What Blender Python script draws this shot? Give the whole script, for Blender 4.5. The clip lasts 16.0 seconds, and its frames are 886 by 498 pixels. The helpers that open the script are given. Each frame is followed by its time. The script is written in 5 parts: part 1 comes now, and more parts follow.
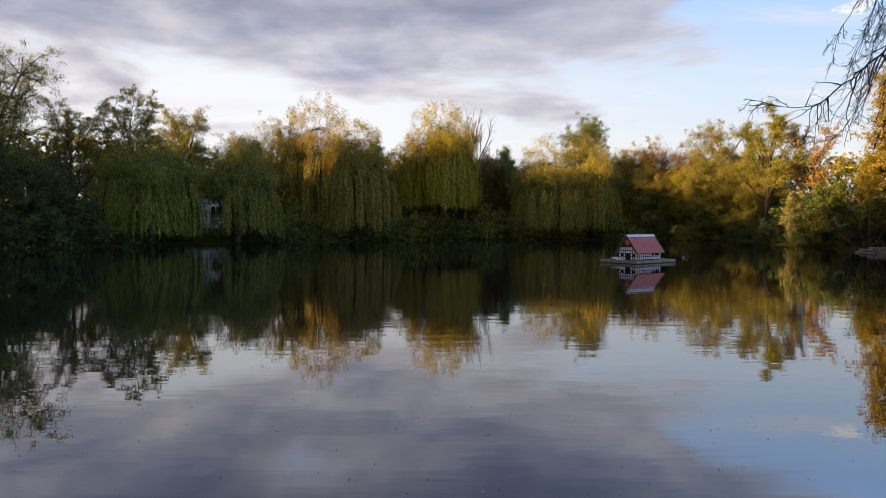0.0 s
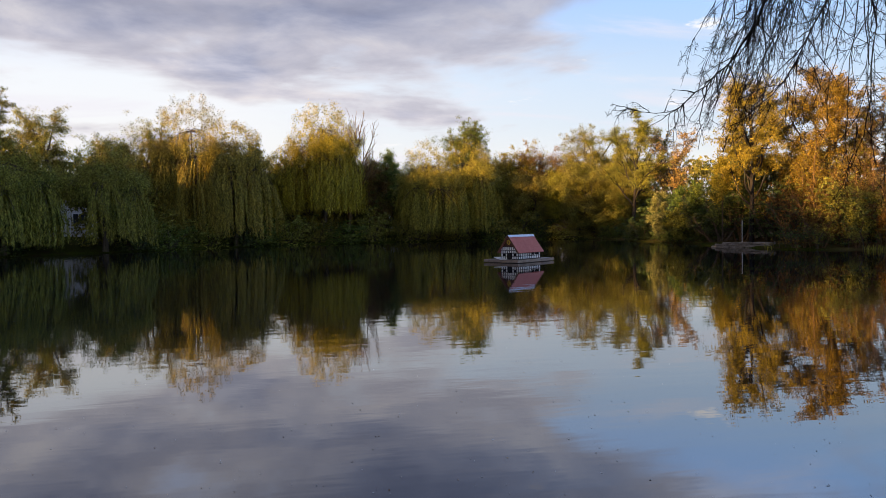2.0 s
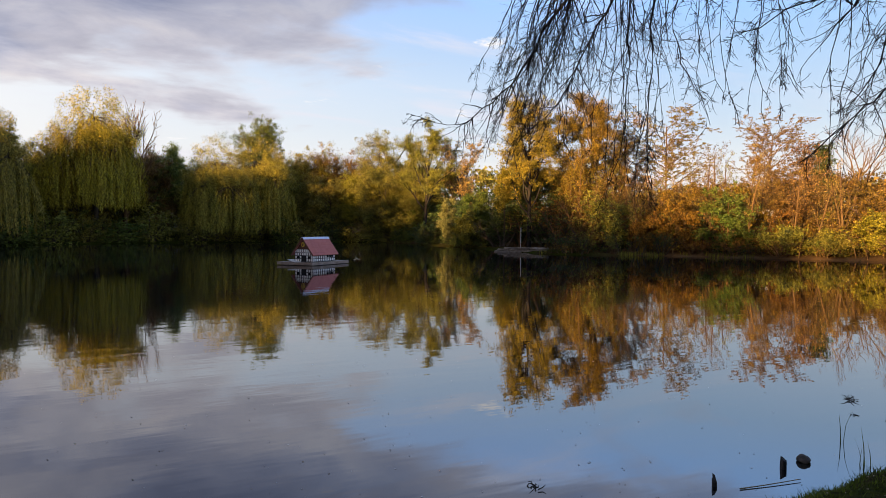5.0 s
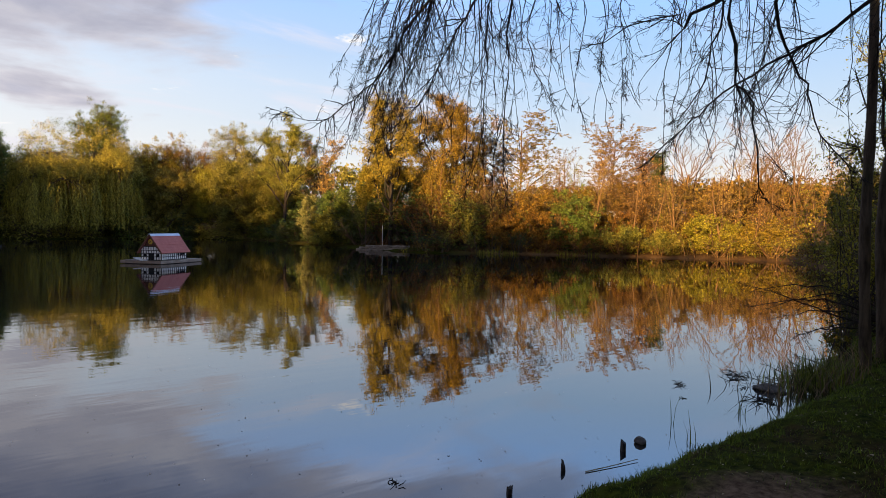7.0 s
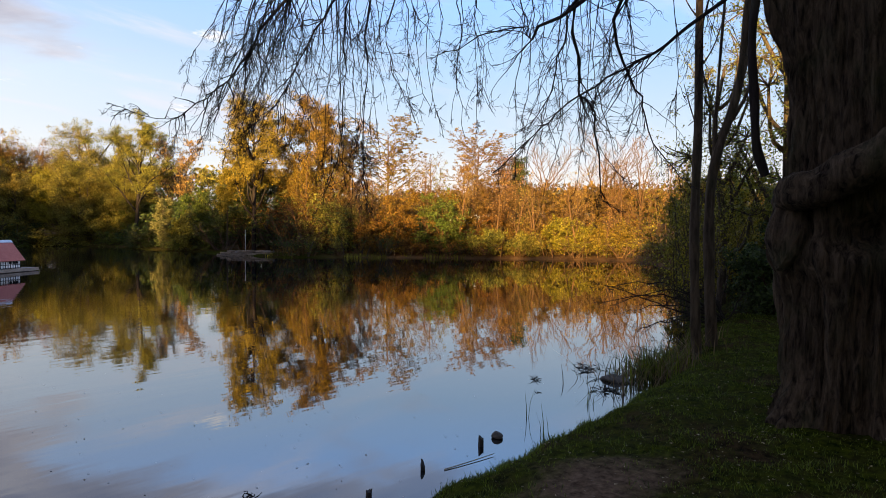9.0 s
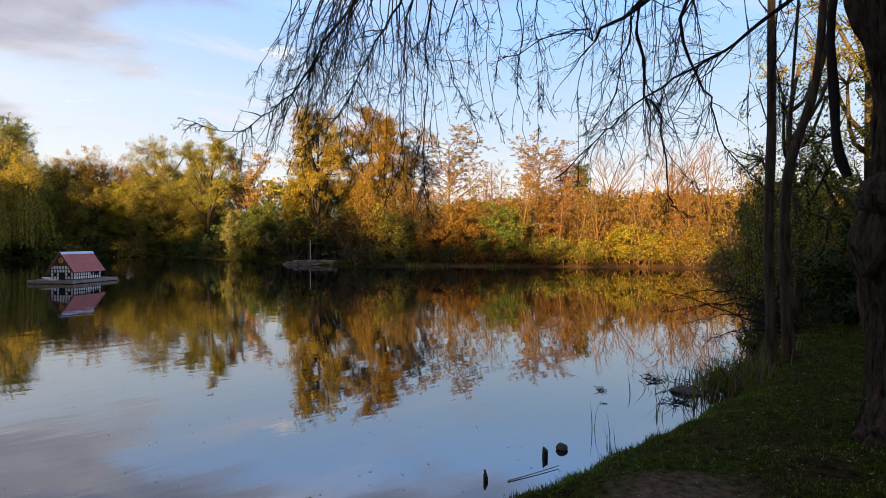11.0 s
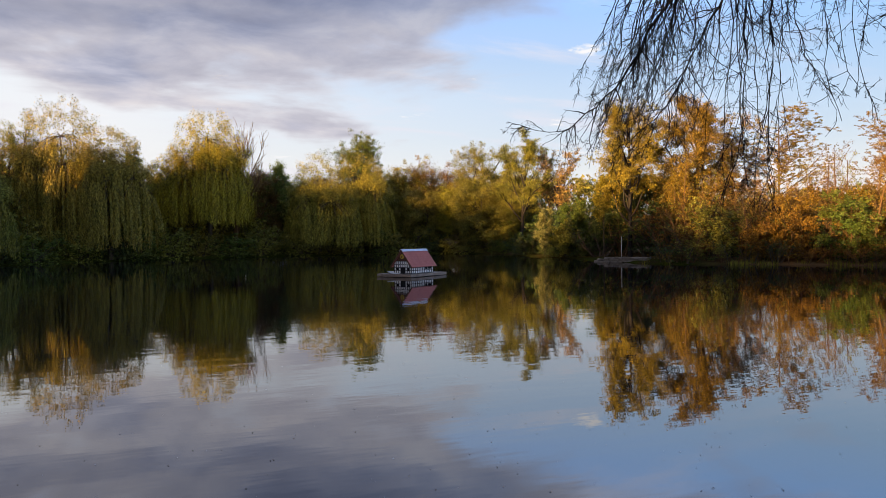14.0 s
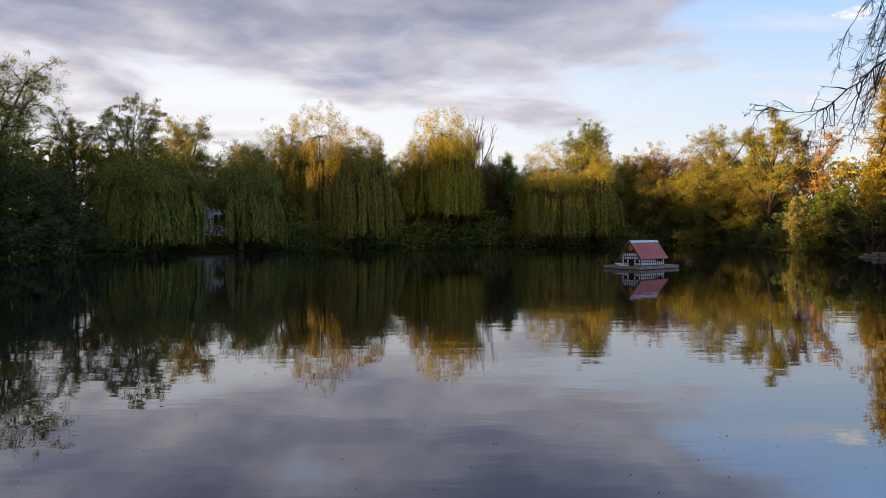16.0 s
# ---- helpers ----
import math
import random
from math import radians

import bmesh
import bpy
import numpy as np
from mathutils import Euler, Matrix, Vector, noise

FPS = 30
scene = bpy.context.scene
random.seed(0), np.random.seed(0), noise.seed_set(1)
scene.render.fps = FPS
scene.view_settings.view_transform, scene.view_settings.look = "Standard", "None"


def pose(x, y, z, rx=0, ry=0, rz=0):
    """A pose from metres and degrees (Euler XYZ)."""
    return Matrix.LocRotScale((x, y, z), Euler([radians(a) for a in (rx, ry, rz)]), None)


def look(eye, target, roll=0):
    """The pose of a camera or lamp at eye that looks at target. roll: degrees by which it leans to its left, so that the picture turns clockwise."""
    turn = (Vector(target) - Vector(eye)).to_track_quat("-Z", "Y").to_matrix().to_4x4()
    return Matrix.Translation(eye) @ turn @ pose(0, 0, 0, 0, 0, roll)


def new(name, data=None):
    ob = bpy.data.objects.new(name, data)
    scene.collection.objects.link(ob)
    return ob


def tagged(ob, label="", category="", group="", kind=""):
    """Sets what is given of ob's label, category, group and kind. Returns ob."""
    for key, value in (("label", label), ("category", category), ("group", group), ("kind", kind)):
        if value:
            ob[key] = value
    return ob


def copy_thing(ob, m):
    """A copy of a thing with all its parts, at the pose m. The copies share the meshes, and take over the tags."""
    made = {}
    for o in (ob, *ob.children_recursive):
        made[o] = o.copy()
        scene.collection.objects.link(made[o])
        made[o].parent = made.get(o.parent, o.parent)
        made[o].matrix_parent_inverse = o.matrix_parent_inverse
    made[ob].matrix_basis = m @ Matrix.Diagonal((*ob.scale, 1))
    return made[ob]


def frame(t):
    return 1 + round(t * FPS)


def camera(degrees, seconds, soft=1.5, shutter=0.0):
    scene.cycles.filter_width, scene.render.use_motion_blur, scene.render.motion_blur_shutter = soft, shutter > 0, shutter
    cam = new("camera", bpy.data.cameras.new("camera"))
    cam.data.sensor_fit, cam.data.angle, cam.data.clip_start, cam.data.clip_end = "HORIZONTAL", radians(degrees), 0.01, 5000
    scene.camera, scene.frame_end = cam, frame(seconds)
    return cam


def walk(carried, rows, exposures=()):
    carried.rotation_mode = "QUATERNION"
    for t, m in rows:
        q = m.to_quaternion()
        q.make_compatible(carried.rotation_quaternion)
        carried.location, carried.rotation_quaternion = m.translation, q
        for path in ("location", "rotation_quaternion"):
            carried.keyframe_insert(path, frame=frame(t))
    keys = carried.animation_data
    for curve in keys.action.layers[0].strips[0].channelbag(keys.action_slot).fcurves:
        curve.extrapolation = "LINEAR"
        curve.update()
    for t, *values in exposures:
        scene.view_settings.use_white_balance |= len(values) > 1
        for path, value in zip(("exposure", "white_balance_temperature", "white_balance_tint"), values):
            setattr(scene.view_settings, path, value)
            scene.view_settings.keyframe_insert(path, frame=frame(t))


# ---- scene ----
cam = camera(66.92, 16.0, soft=0.55)
ROWS = [
    (0.0, 0.000, 0.000, 1.904, 0.00, -2.20, 0.01),
    (0.5, -0.004, 0.001, 1.904, -1.87, -2.40, 0.17),
    (1.0, -0.003, -0.001, 1.897, -4.33, -2.36, 0.46),
    (1.5, 0.002, -0.010, 1.890, -6.76, -2.33, 1.07),
    (2.0, 0.007, -0.027, 1.887, -9.74, -2.01, 1.03),
    (2.5, 0.000, -0.042, 1.887, -12.31, -1.86, 0.56),
    (3.0, -0.014, -0.053, 1.890, -14.89, -2.00, 0.20),
    (3.5, -0.028, -0.069, 1.893, -17.69, -2.04, 0.27),
    (4.0, -0.032, -0.082, 1.896, -20.69, -1.85, 0.22),
    (6.5, -0.058, -0.074, 1.894, -36.45, -2.15, -0.83),
    (7.0, -0.045, -0.085, 1.899, -39.00, -1.98, -0.78),
    (7.5, -0.031, -0.101, 1.900, -41.68, -1.87, -0.71),
    (8.0, -0.014, -0.119, 1.900, -44.48, -1.77, -0.51),
    (8.5, 0.000, -0.140, 1.897, -47.51, -1.76, -0.53),
    (9.6, 0.040, -0.150, 1.890, -51.60, -1.35, -0.25),
    (11.0, 0.060, -0.112, 1.879, -44.91, -0.81, 0.05),
    (11.5, 0.045, -0.065, 1.887, -40.63, -0.70, 0.37),
    (12.0, 0.027, -0.031, 1.898, -37.40, -0.50, 0.49),
    (12.5, 0.004, 0.005, 1.895, -33.07, -0.55, 0.83),
    (13.0, -0.022, 0.048, 1.889, -28.29, -0.74, 0.62),
    (13.5, -0.057, 0.087, 1.885, -23.87, -0.91, 0.63),
    (14.0, -0.052, 0.076, 1.889, -19.00, -0.93, 0.64),
    (14.5, -0.046, 0.064, 1.893, -12.84, -0.83, 0.67),
    (15.0, -0.041, 0.053, 1.896, -6.04, -1.03, 1.37),
    (15.5, -0.035, 0.041, 1.900, -2.87, -1.32, 0.34),
    (16.0, -0.030, 0.030, 1.904, 0.20, -1.62, 0.29),
]
walk(cam, [(t, pose(x, y, z, 90 + pitch, 0, yaw) @ pose(0, 0, 0, 0, 0, -roll)) for t, x, y, z, yaw, pitch, roll in ROWS],
     exposures=[(0.0, 1.64), (3.5, 1.60), (6.5, 1.58), (7.5, 1.64), (8.5, 1.72), (11.0, 1.70), (12.5, 1.56), (13.5, 1.54), (14.5, 1.58), (16.0, 1.64)])

# ---- light: a low evening sun from behind on the left, under broken cloud ----
SUN_AZ, SUN_EL = -115.0, 8.5          # degrees clockwise from +y, and above the horizon
SKY_STRENGTH = 0.072


class Graph:
    """Short way to write node trees."""

    def __init__(self, tree):
        self.tree = tree
        tree.nodes.clear()

    def node(self, kind, operation="", **inputs):
        n = self.tree.nodes.new(kind)
        if operation:
            n.operation = operation
        for key, value in inputs.items():
            name = key.replace("_", " ")
            sock = n.inputs[int(key[1:])] if key[0] == "i" and key[1:].isdigit() else n.inputs[name]
            if isinstance(value, bpy.types.NodeSocket):
                self.tree.links.new(value, sock)
            else:
                sock.default_value = value
        return n

    def maths(self, op, a, b=0.0, c=0.0, clamp=False):
        n = self.tree.nodes.new("ShaderNodeMath")
        n.operation, n.use_clamp = op, clamp
        for i, value in enumerate((a, b, c)):
            if isinstance(value, bpy.types.NodeSocket):
                self.tree.links.new(value, n.inputs[i])
            else:
                n.inputs[i].default_value = value
        return n.outputs[0]

    def ramp(self, fac, stops, interp="LINEAR"):
        n = self.tree.nodes.new("ShaderNodeValToRGB")
        n.color_ramp.interpolation = interp
        while len(n.color_ramp.elements) < len(stops):
            n.color_ramp.elements.new(0.5)
        for e, (at, col) in zip(n.color_ramp.elements, stops):
            e.position, e.color = at, (*col, 1) if len(col) == 3 else col
        self.tree.links.new(fac, n.inputs[0])
        return n.outputs[0]

    def mix(self, fac, a, b, blend="MIX"):
        n = self.tree.nodes.new("ShaderNodeMix")
        n.data_type, n.blend_type = "RGBA", blend
        for sock, value in ((n.inputs[0], fac), (n.inputs[6], a), (n.inputs[7], b)):
            if isinstance(value, bpy.types.NodeSocket):
                self.tree.links.new(value, sock)
            else:
                sock.default_value = value if isinstance(value, float) else (*value, 1)
        return n.outputs[2]


def build_sky():
    """A grey-violet cloud deck over the left, a bright cream gap below it, and clear blue to the right."""
    world = bpy.data.worlds.new("evening_sky")
    scene.world = world
    world.use_nodes = True
    g = Graph(world.node_tree)
    sky = g.node("ShaderNodeTexSky")
    sky.sky_type, sky.sun_disc, sky.sun_elevation, sky.sun_rotation = "NISHITA", False, radians(SUN_EL), radians(SUN_AZ)
    sky.air_density, sky.dust_density, sky.ozone_density = 1.0, 1.2, 1.6
    way = g.node("ShaderNodeTexCoord").outputs["Generated"]
    x, y, z = g.node("ShaderNodeSeparateXYZ", i0=way).outputs
    up = g.maths("MAXIMUM", z, 0.0)
    el = g.maths("MULTIPLY", g.maths("ARCSINE", up), 57.2958)
    az = g.maths("MULTIPLY", g.maths("ARCTAN2", x, y), 57.2958)
    flat = g.maths("ADD", up, 0.10)
    plane = g.node("ShaderNodeCombineXYZ", i0=g.maths("DIVIDE", x, flat), i1=g.maths("DIVIDE", y, flat), i2=0.0).outputs[0]

    def cloud_noise(scale, detail, rough_, shift, twist=0.3, stretch=(1.0, 1.0, 1.0)):
        at = g.node("ShaderNodeMapping", Vector=plane, Location=shift, Scale=stretch, Rotation=(0, 0, 0.25)).outputs[0]
        return g.node("ShaderNodeTexNoise", Vector=at, Scale=scale, Detail=detail, Roughness=rough_, Distortion=twist).outputs[0]

    def across(stops):
        """A value that runs with the bearing: stops of (degrees, value)."""
        return g.ramp(g.maths("MULTIPLY_ADD", az, 1 / 240, 0.5), [(d / 240 + 0.5, (v,) * 3) for d, v in stops])

    # clear sky: cream where the evening glow stands, blue to the right
    right = across([(-8, 0.0), (6, 0.35), (28, 0.75), (48, 1.0), (100, 1.0), (119, 0.3)])
    glow = g.ramp(g.maths("DIVIDE", el, 90.0), [(0.0, (4.5, 4.15, 4.0)), (0.06, (4.8, 4.6, 4.55)), (0.13, (4.6, 4.65, 4.85)), (0.2, (2.7, 3.15, 4.5)), (0.5, (1.7, 2.5, 4.3)), (1.0, (1.1, 1.9, 3.6))])
    blue = g.ramp(g.maths("DIVIDE", el, 90.0), [(0.0, (4.4, 4.0, 3.9)), (0.05, (4.1, 4.05, 4.1)), (0.09, (3.1, 3.55, 4.2)), (0.16, (2.15, 3.15, 4.65)), (0.22, (1.8, 3.25, 6.2)), (1.0, (1.15, 2.3, 5.5))])
    air = g.mix(right, glow, blue)
    air = g.mix(0.14, air, sky.outputs[0])
    # thin level streaks
    wisp = cloud_noise(1.5, 7.0, 0.58, (2.3, 0.4, 0.0), 0.5, (0.55, 1.5, 1.0))
    thin = g.maths("MULTIPLY", g.ramp(wisp, [(0.50, (0, 0, 0)), (0.70, (1, 1, 1))], "EASE"), across([(-60, 0.7), (30, 0.6), (52, 0.15), (70, 0.25)]))
    air = g.mix(thin, air, (4.0, 3.85, 4.2))
    # small bright cloudlets
    puff = cloud_noise(3.4, 6.0, 0.6, (5.1, 2.2, 0.0), 0.4, (0.8, 1.2, 1.0))
    few = g.maths("MULTIPLY", g.ramp(puff, [(0.64, (0, 0, 0)), (0.74, (1, 1, 1))], "EASE"), across([(-20, 0.2), (5, 0.9), (38, 0.9), (50, 0.0)]))
    air = g.mix(few, air, (4.9, 4.7, 4.6))
    # the deck: its lower edge climbs to the right
    edge = across([(-119, 8.0), (-40, 10.5), (-12, 11.0), (6, 12.0), (18, 13.2), (30, 16.0), (42, 18.8), (56, 24.0), (75, 42.0), (119, 60.0)])
    lumps = cloud_noise(1.15, 8.0, 0.5, (0.7, 3.1, 0.0), 0.25)
    reach = g.maths("ADD", g.maths("DIVIDE", g.maths("SUBTRACT", el, edge), 9.0), g.maths("MULTIPLY", g.maths("SUBTRACT", lumps, 0.5), 4.6))
    deck = g.ramp(g.maths("MULTIPLY_ADD", reach, 0.5, 0.5), [(0.36, (0, 0, 0)), (0.72, (1, 1, 1))], "EASE")
    folds = cloud_noise(2.3, 8.0, 0.56, (4.0, 0.9, 0.0), 0.3)
    body = g.ramp(folds, [(0.33, (1.45, 1.53, 2.1)), (0.46, (1.9, 1.97, 2.55)), (0.57, (2.55, 2.55, 3.05)), (0.70, (3.6, 3.45, 3.65))])
    # lower fringe of the deck is lighter and warmer, and the deck thins towards the right
    body = g.mix(g.ramp(g.maths("MULTIPLY_ADD", reach, 0.5, 0.5), [(0.42, (0.75,) * 3), (0.95, (0, 0, 0))]), body, (3.7, 3.35, 3.3))
    high = g.ramp(g.maths("DIVIDE", el, 90.0), [(0.14, (0, 0, 0)), (0.25, (0.8,) * 3)])
    body = g.mix(high, body, (0.28, 0.32, 0.42), "MULTIPLY")
    colour = g.mix(g.maths("MULTIPLY", deck, across([(-60, 0.97), (8, 0.93), (26, 0.80), (45, 0.64), (119, 0.55)])), air, body)
    out = g.node("ShaderNodeBackground", Color=colour, Strength=SKY_STRENGTH)
    g.node("ShaderNodeOutputWorld", Surface=out.outputs[0])


build_sky()
sun = new("sun", bpy.data.lights.new("sun", "SUN"))
sun.data.energy, sun.data.angle, sun.data.color = 5.0, radians(0.6), (1.0, 0.60, 0.23)
_a, _e = radians(SUN_AZ), radians(SUN_EL)
SUN_WAY = Vector((math.sin(_a) * math.cos(_e), math.cos(_a) * math.cos(_e), math.sin(_e)))
sun.matrix_world = look(SUN_WAY * 100, (0, 0, 0))


# ---- materials ----
def material(name):
    m = bpy.data.materials.new(name)
    m.use_nodes = True
    return m, Graph(m.node_tree)


def finish(g, surface):
    g.node("ShaderNodeOutputMaterial", Surface=surface)


def bump(g, height, strength=0.5, distance=0.02):
    return g.node("ShaderNodeBump", Strength=strength, Distance=distance, Height=height).outputs[0]


def leaf_material(name, dark, light, through_light=0.4, warm=None):
    """Small leaves: each one a little different, some light coming through."""
    m, g = material(name)
    geo = g.node("ShaderNodeNewGeometry")
    one = geo.outputs["Random Per Island"]
    where = g.node("ShaderNodeTexCoord").outputs["Object"]
    patch = g.node("ShaderNodeTexNoise", Vector=where, Scale=0.55, Detail=3.0).outputs[0]
    col = g.mix(g.ramp(one, [(0.0, (0, 0, 0)), (1.0, (1, 1, 1))]), dark, light)
    col = g.mix(g.ramp(patch, [(0.35, (0, 0, 0)), (0.7, (0.7, 0.7, 0.7))]), col, warm or light)
    shade = g.node("ShaderNodeHueSaturation", Color=col, Value=g.maths("MULTIPLY_ADD", one, 1.0, 0.5),
                   Hue=g.maths("MULTIPLY_ADD", g.node("ShaderNodeObjectInfo").outputs["Random"], 0.03, 0.485)).outputs[0]
    face = g.node("ShaderNodeBsdfPrincipled", Base_Color=shade, Roughness=0.55)
    face.inputs["Specular IOR Level"].default_value = 0.3
    back = g.node("ShaderNodeBsdfTranslucent", Color=shade)
    finish(g, g.node("ShaderNodeMixShader", i0=through_light, i1=face.outputs[0], i2=back.outputs[0]).outputs[0])
    return m


def bark_material(name, dark, light, scale=6.0, depth=0.02):
    m, g = material(name)
    where = g.node("ShaderNodeTexCoord").outputs["Object"]
    tall = g.node("ShaderNodeMapping", Vector=where, Scale=(1.0, 1.0, 0.18)).outputs[0]
    ridge = g.node("ShaderNodeTexNoise", Vector=tall, Scale=scale * 2.2, Detail=6.0, Roughness=0.65, Distortion=0.4).outputs[0]
    stain = g.node("ShaderNodeTexNoise", Vector=where, Scale=scale * 0.25, Detail=4.0).outputs[0]
    col = g.mix(g.ramp(ridge, [(0.35, (0, 0, 0)), (0.68, (1, 1, 1))]), dark, light)
    col = g.mix(g.ramp(stain, [(0.5, (0, 0, 0)), (0.75, (0.45,) * 3)]), col, (0.07, 0.085, 0.04))
    face = g.node("ShaderNodeBsdfPrincipled", Base_Color=col, Roughness=0.9, Normal=bump(g, ridge, 0.9, depth))
    face.inputs["Specular IOR Level"].default_value = 0.15
    finish(g, face.outputs[0])
    return m


def plain_material(name, a, b, scale=8.0, rough=0.7, depth=0.004, stretch=(1, 1, 1), metal=0.0):
    """Painted or raw surface with grain and stains."""
    m, g = material(name)
    where = g.node("ShaderNodeMapping", Vector=g.node("ShaderNodeTexCoord").outputs["Object"], Scale=stretch).outputs[0]
    grain = g.node("ShaderNodeTexNoise", Vector=where, Scale=scale * 4, Detail=6.0, Roughness=0.6).outputs[0]
    stain = g.node("ShaderNodeTexNoise", Vector=where, Scale=scale * 0.5, Detail=4.0).outputs[0]
    tone = g.maths("MULTIPLY_ADD", g.node("ShaderNodeObjectInfo").outputs["Random"], 0.25, 0.87)
    col = g.mix(g.ramp(g.maths("ADD", g.maths("MULTIPLY", grain, 0.5), g.maths("MULTIPLY", stain, 0.5)), [(0.36, (0, 0, 0)), (0.64, (1, 1, 1))]), a, b)
    col = g.node("ShaderNodeHueSaturation", Color=col, Value=tone).outputs[0]
    face = g.node("ShaderNodeBsdfPrincipled", Base_Color=col, Roughness=rough, Metallic=metal, Normal=bump(g, grain, 0.5, depth))
    finish(g, face.outputs[0])
    return m


def water_material():
    m, g = material("pond_water")
    where = g.node("ShaderNodeTexCoord").outputs["Object"]
    long = g.node("ShaderNodeMapping", Vector=where, Scale=(0.42, 1.6, 1.0), Rotation=(0, 0, 0.12)).outputs[0]
    swell = g.node("ShaderNodeTexNoise", Vector=long, Scale=1.9, Detail=2.0, Roughness=0.45).outputs[0]
    fine = g.node("ShaderNodeTexNoise", Vector=long, Scale=6.5, Detail=1.0).outputs[0]
    calm = g.ramp(g.node("ShaderNodeTexNoise", Vector=where, Scale=0.07, Detail=3.0).outputs[0], [(0.38, (0.25,) * 3), (0.6, (1.0,) * 3)])
    wave = g.maths("MULTIPLY", g.maths("MULTIPLY_ADD", fine, 0.17, swell), calm)
    face = g.node("ShaderNodeBsdfPrincipled", Base_Color=(0.005, 0.007, 0.009, 1), Roughness=0.006, IOR=2.35,
                  Normal=bump(g, wave, 1.0, 0.0031))
    face.inputs["Specular IOR Level"].default_value = 1.0
    finish(g, face.outputs[0])
    return m


def ground_material():
    m, g = material("bank_earth_and_turf")
    where = g.node("ShaderNodeTexCoord").outputs["Object"]
    fine = g.node("ShaderNodeTexNoise", Vector=where, Scale=14.0, Detail=7.0, Roughness=0.7).outputs[0]
    broad = g.node("ShaderNodeTexNoise", Vector=where, Scale=0.9, Detail=5.0, Roughness=0.6).outputs[0]
    earth = g.mix(g.ramp(fine, [(0.38, (0, 0, 0)), (0.64, (1, 1, 1))]), (0.012, 0.008, 0.004), (0.080, 0.050, 0.022))
    turf = g.mix(g.ramp(fine, [(0.38, (0, 0, 0)), (0.64, (1, 1, 1))]), (0.008, 0.014, 0.001), (0.070, 0.084, 0.006))
    # a bare patch worn by feet
    off = g.node("ShaderNodeVectorMath", "MULTIPLY", i0=g.node("ShaderNodeVectorMath", "SUBTRACT", i0=where, i1=(3.9, 1.8, 0.3)).outputs[0], i1=(1.1, 1.9, 0.0))
    away = g.node("ShaderNodeVectorMath", "LENGTH", i0=off.outputs[0]).outputs["Value"]
    mottle = g.node("ShaderNodeTexNoise", Vector=where, Scale=4.5, Detail=5.0, Roughness=0.65).outputs[0]
    worn = g.ramp(g.maths("ADD", g.maths("MULTIPLY", away, 0.4), g.maths("ADD", g.maths("MULTIPLY", broad, 0.35), g.maths("MULTIPLY", mottle, 0.45))), [(0.52, (1, 1, 1)), (0.74, (0, 0, 0))])
    col = g.mix(g.ramp(broad, [(0.34, (0, 0, 0)), (0.48, (1, 1, 1))]), earth, g.mix(g.ramp(mottle, [(0.45, (0, 0, 0)), (0.68, (0.55,) * 3)]), turf, (0.045, 0.036, 0.014)))
    # paler, redder earth in the east, with low sunlight put into its colour
    east = g.ramp(g.maths("MULTIPLY", g.node("ShaderNodeSeparateXYZ", i0=where).outputs[0], 0.02), [(0.58, (0, 0, 0)), (0.66, (1, 1, 1))])
    col = g.mix(east, col, g.mix(fine, (0.07, 0.042, 0.02), (0.24, 0.145, 0.065)))
    col = g.mix(worn, col, g.mix(g.ramp(fine, [(0.35, (0, 0, 0)), (0.65, (1, 1, 1))]), (0.066, 0.042, 0.026), (0.22, 0.148, 0.096)))
    face = g.node("ShaderNodeBsdfPrincipled", Base_Color=col, Roughness=0.95, Normal=bump(g, fine, 0.8, 0.03))
    face.inputs["Specular IOR Level"].default_value = 0.03
    finish(g, face.outputs[0])
    return m


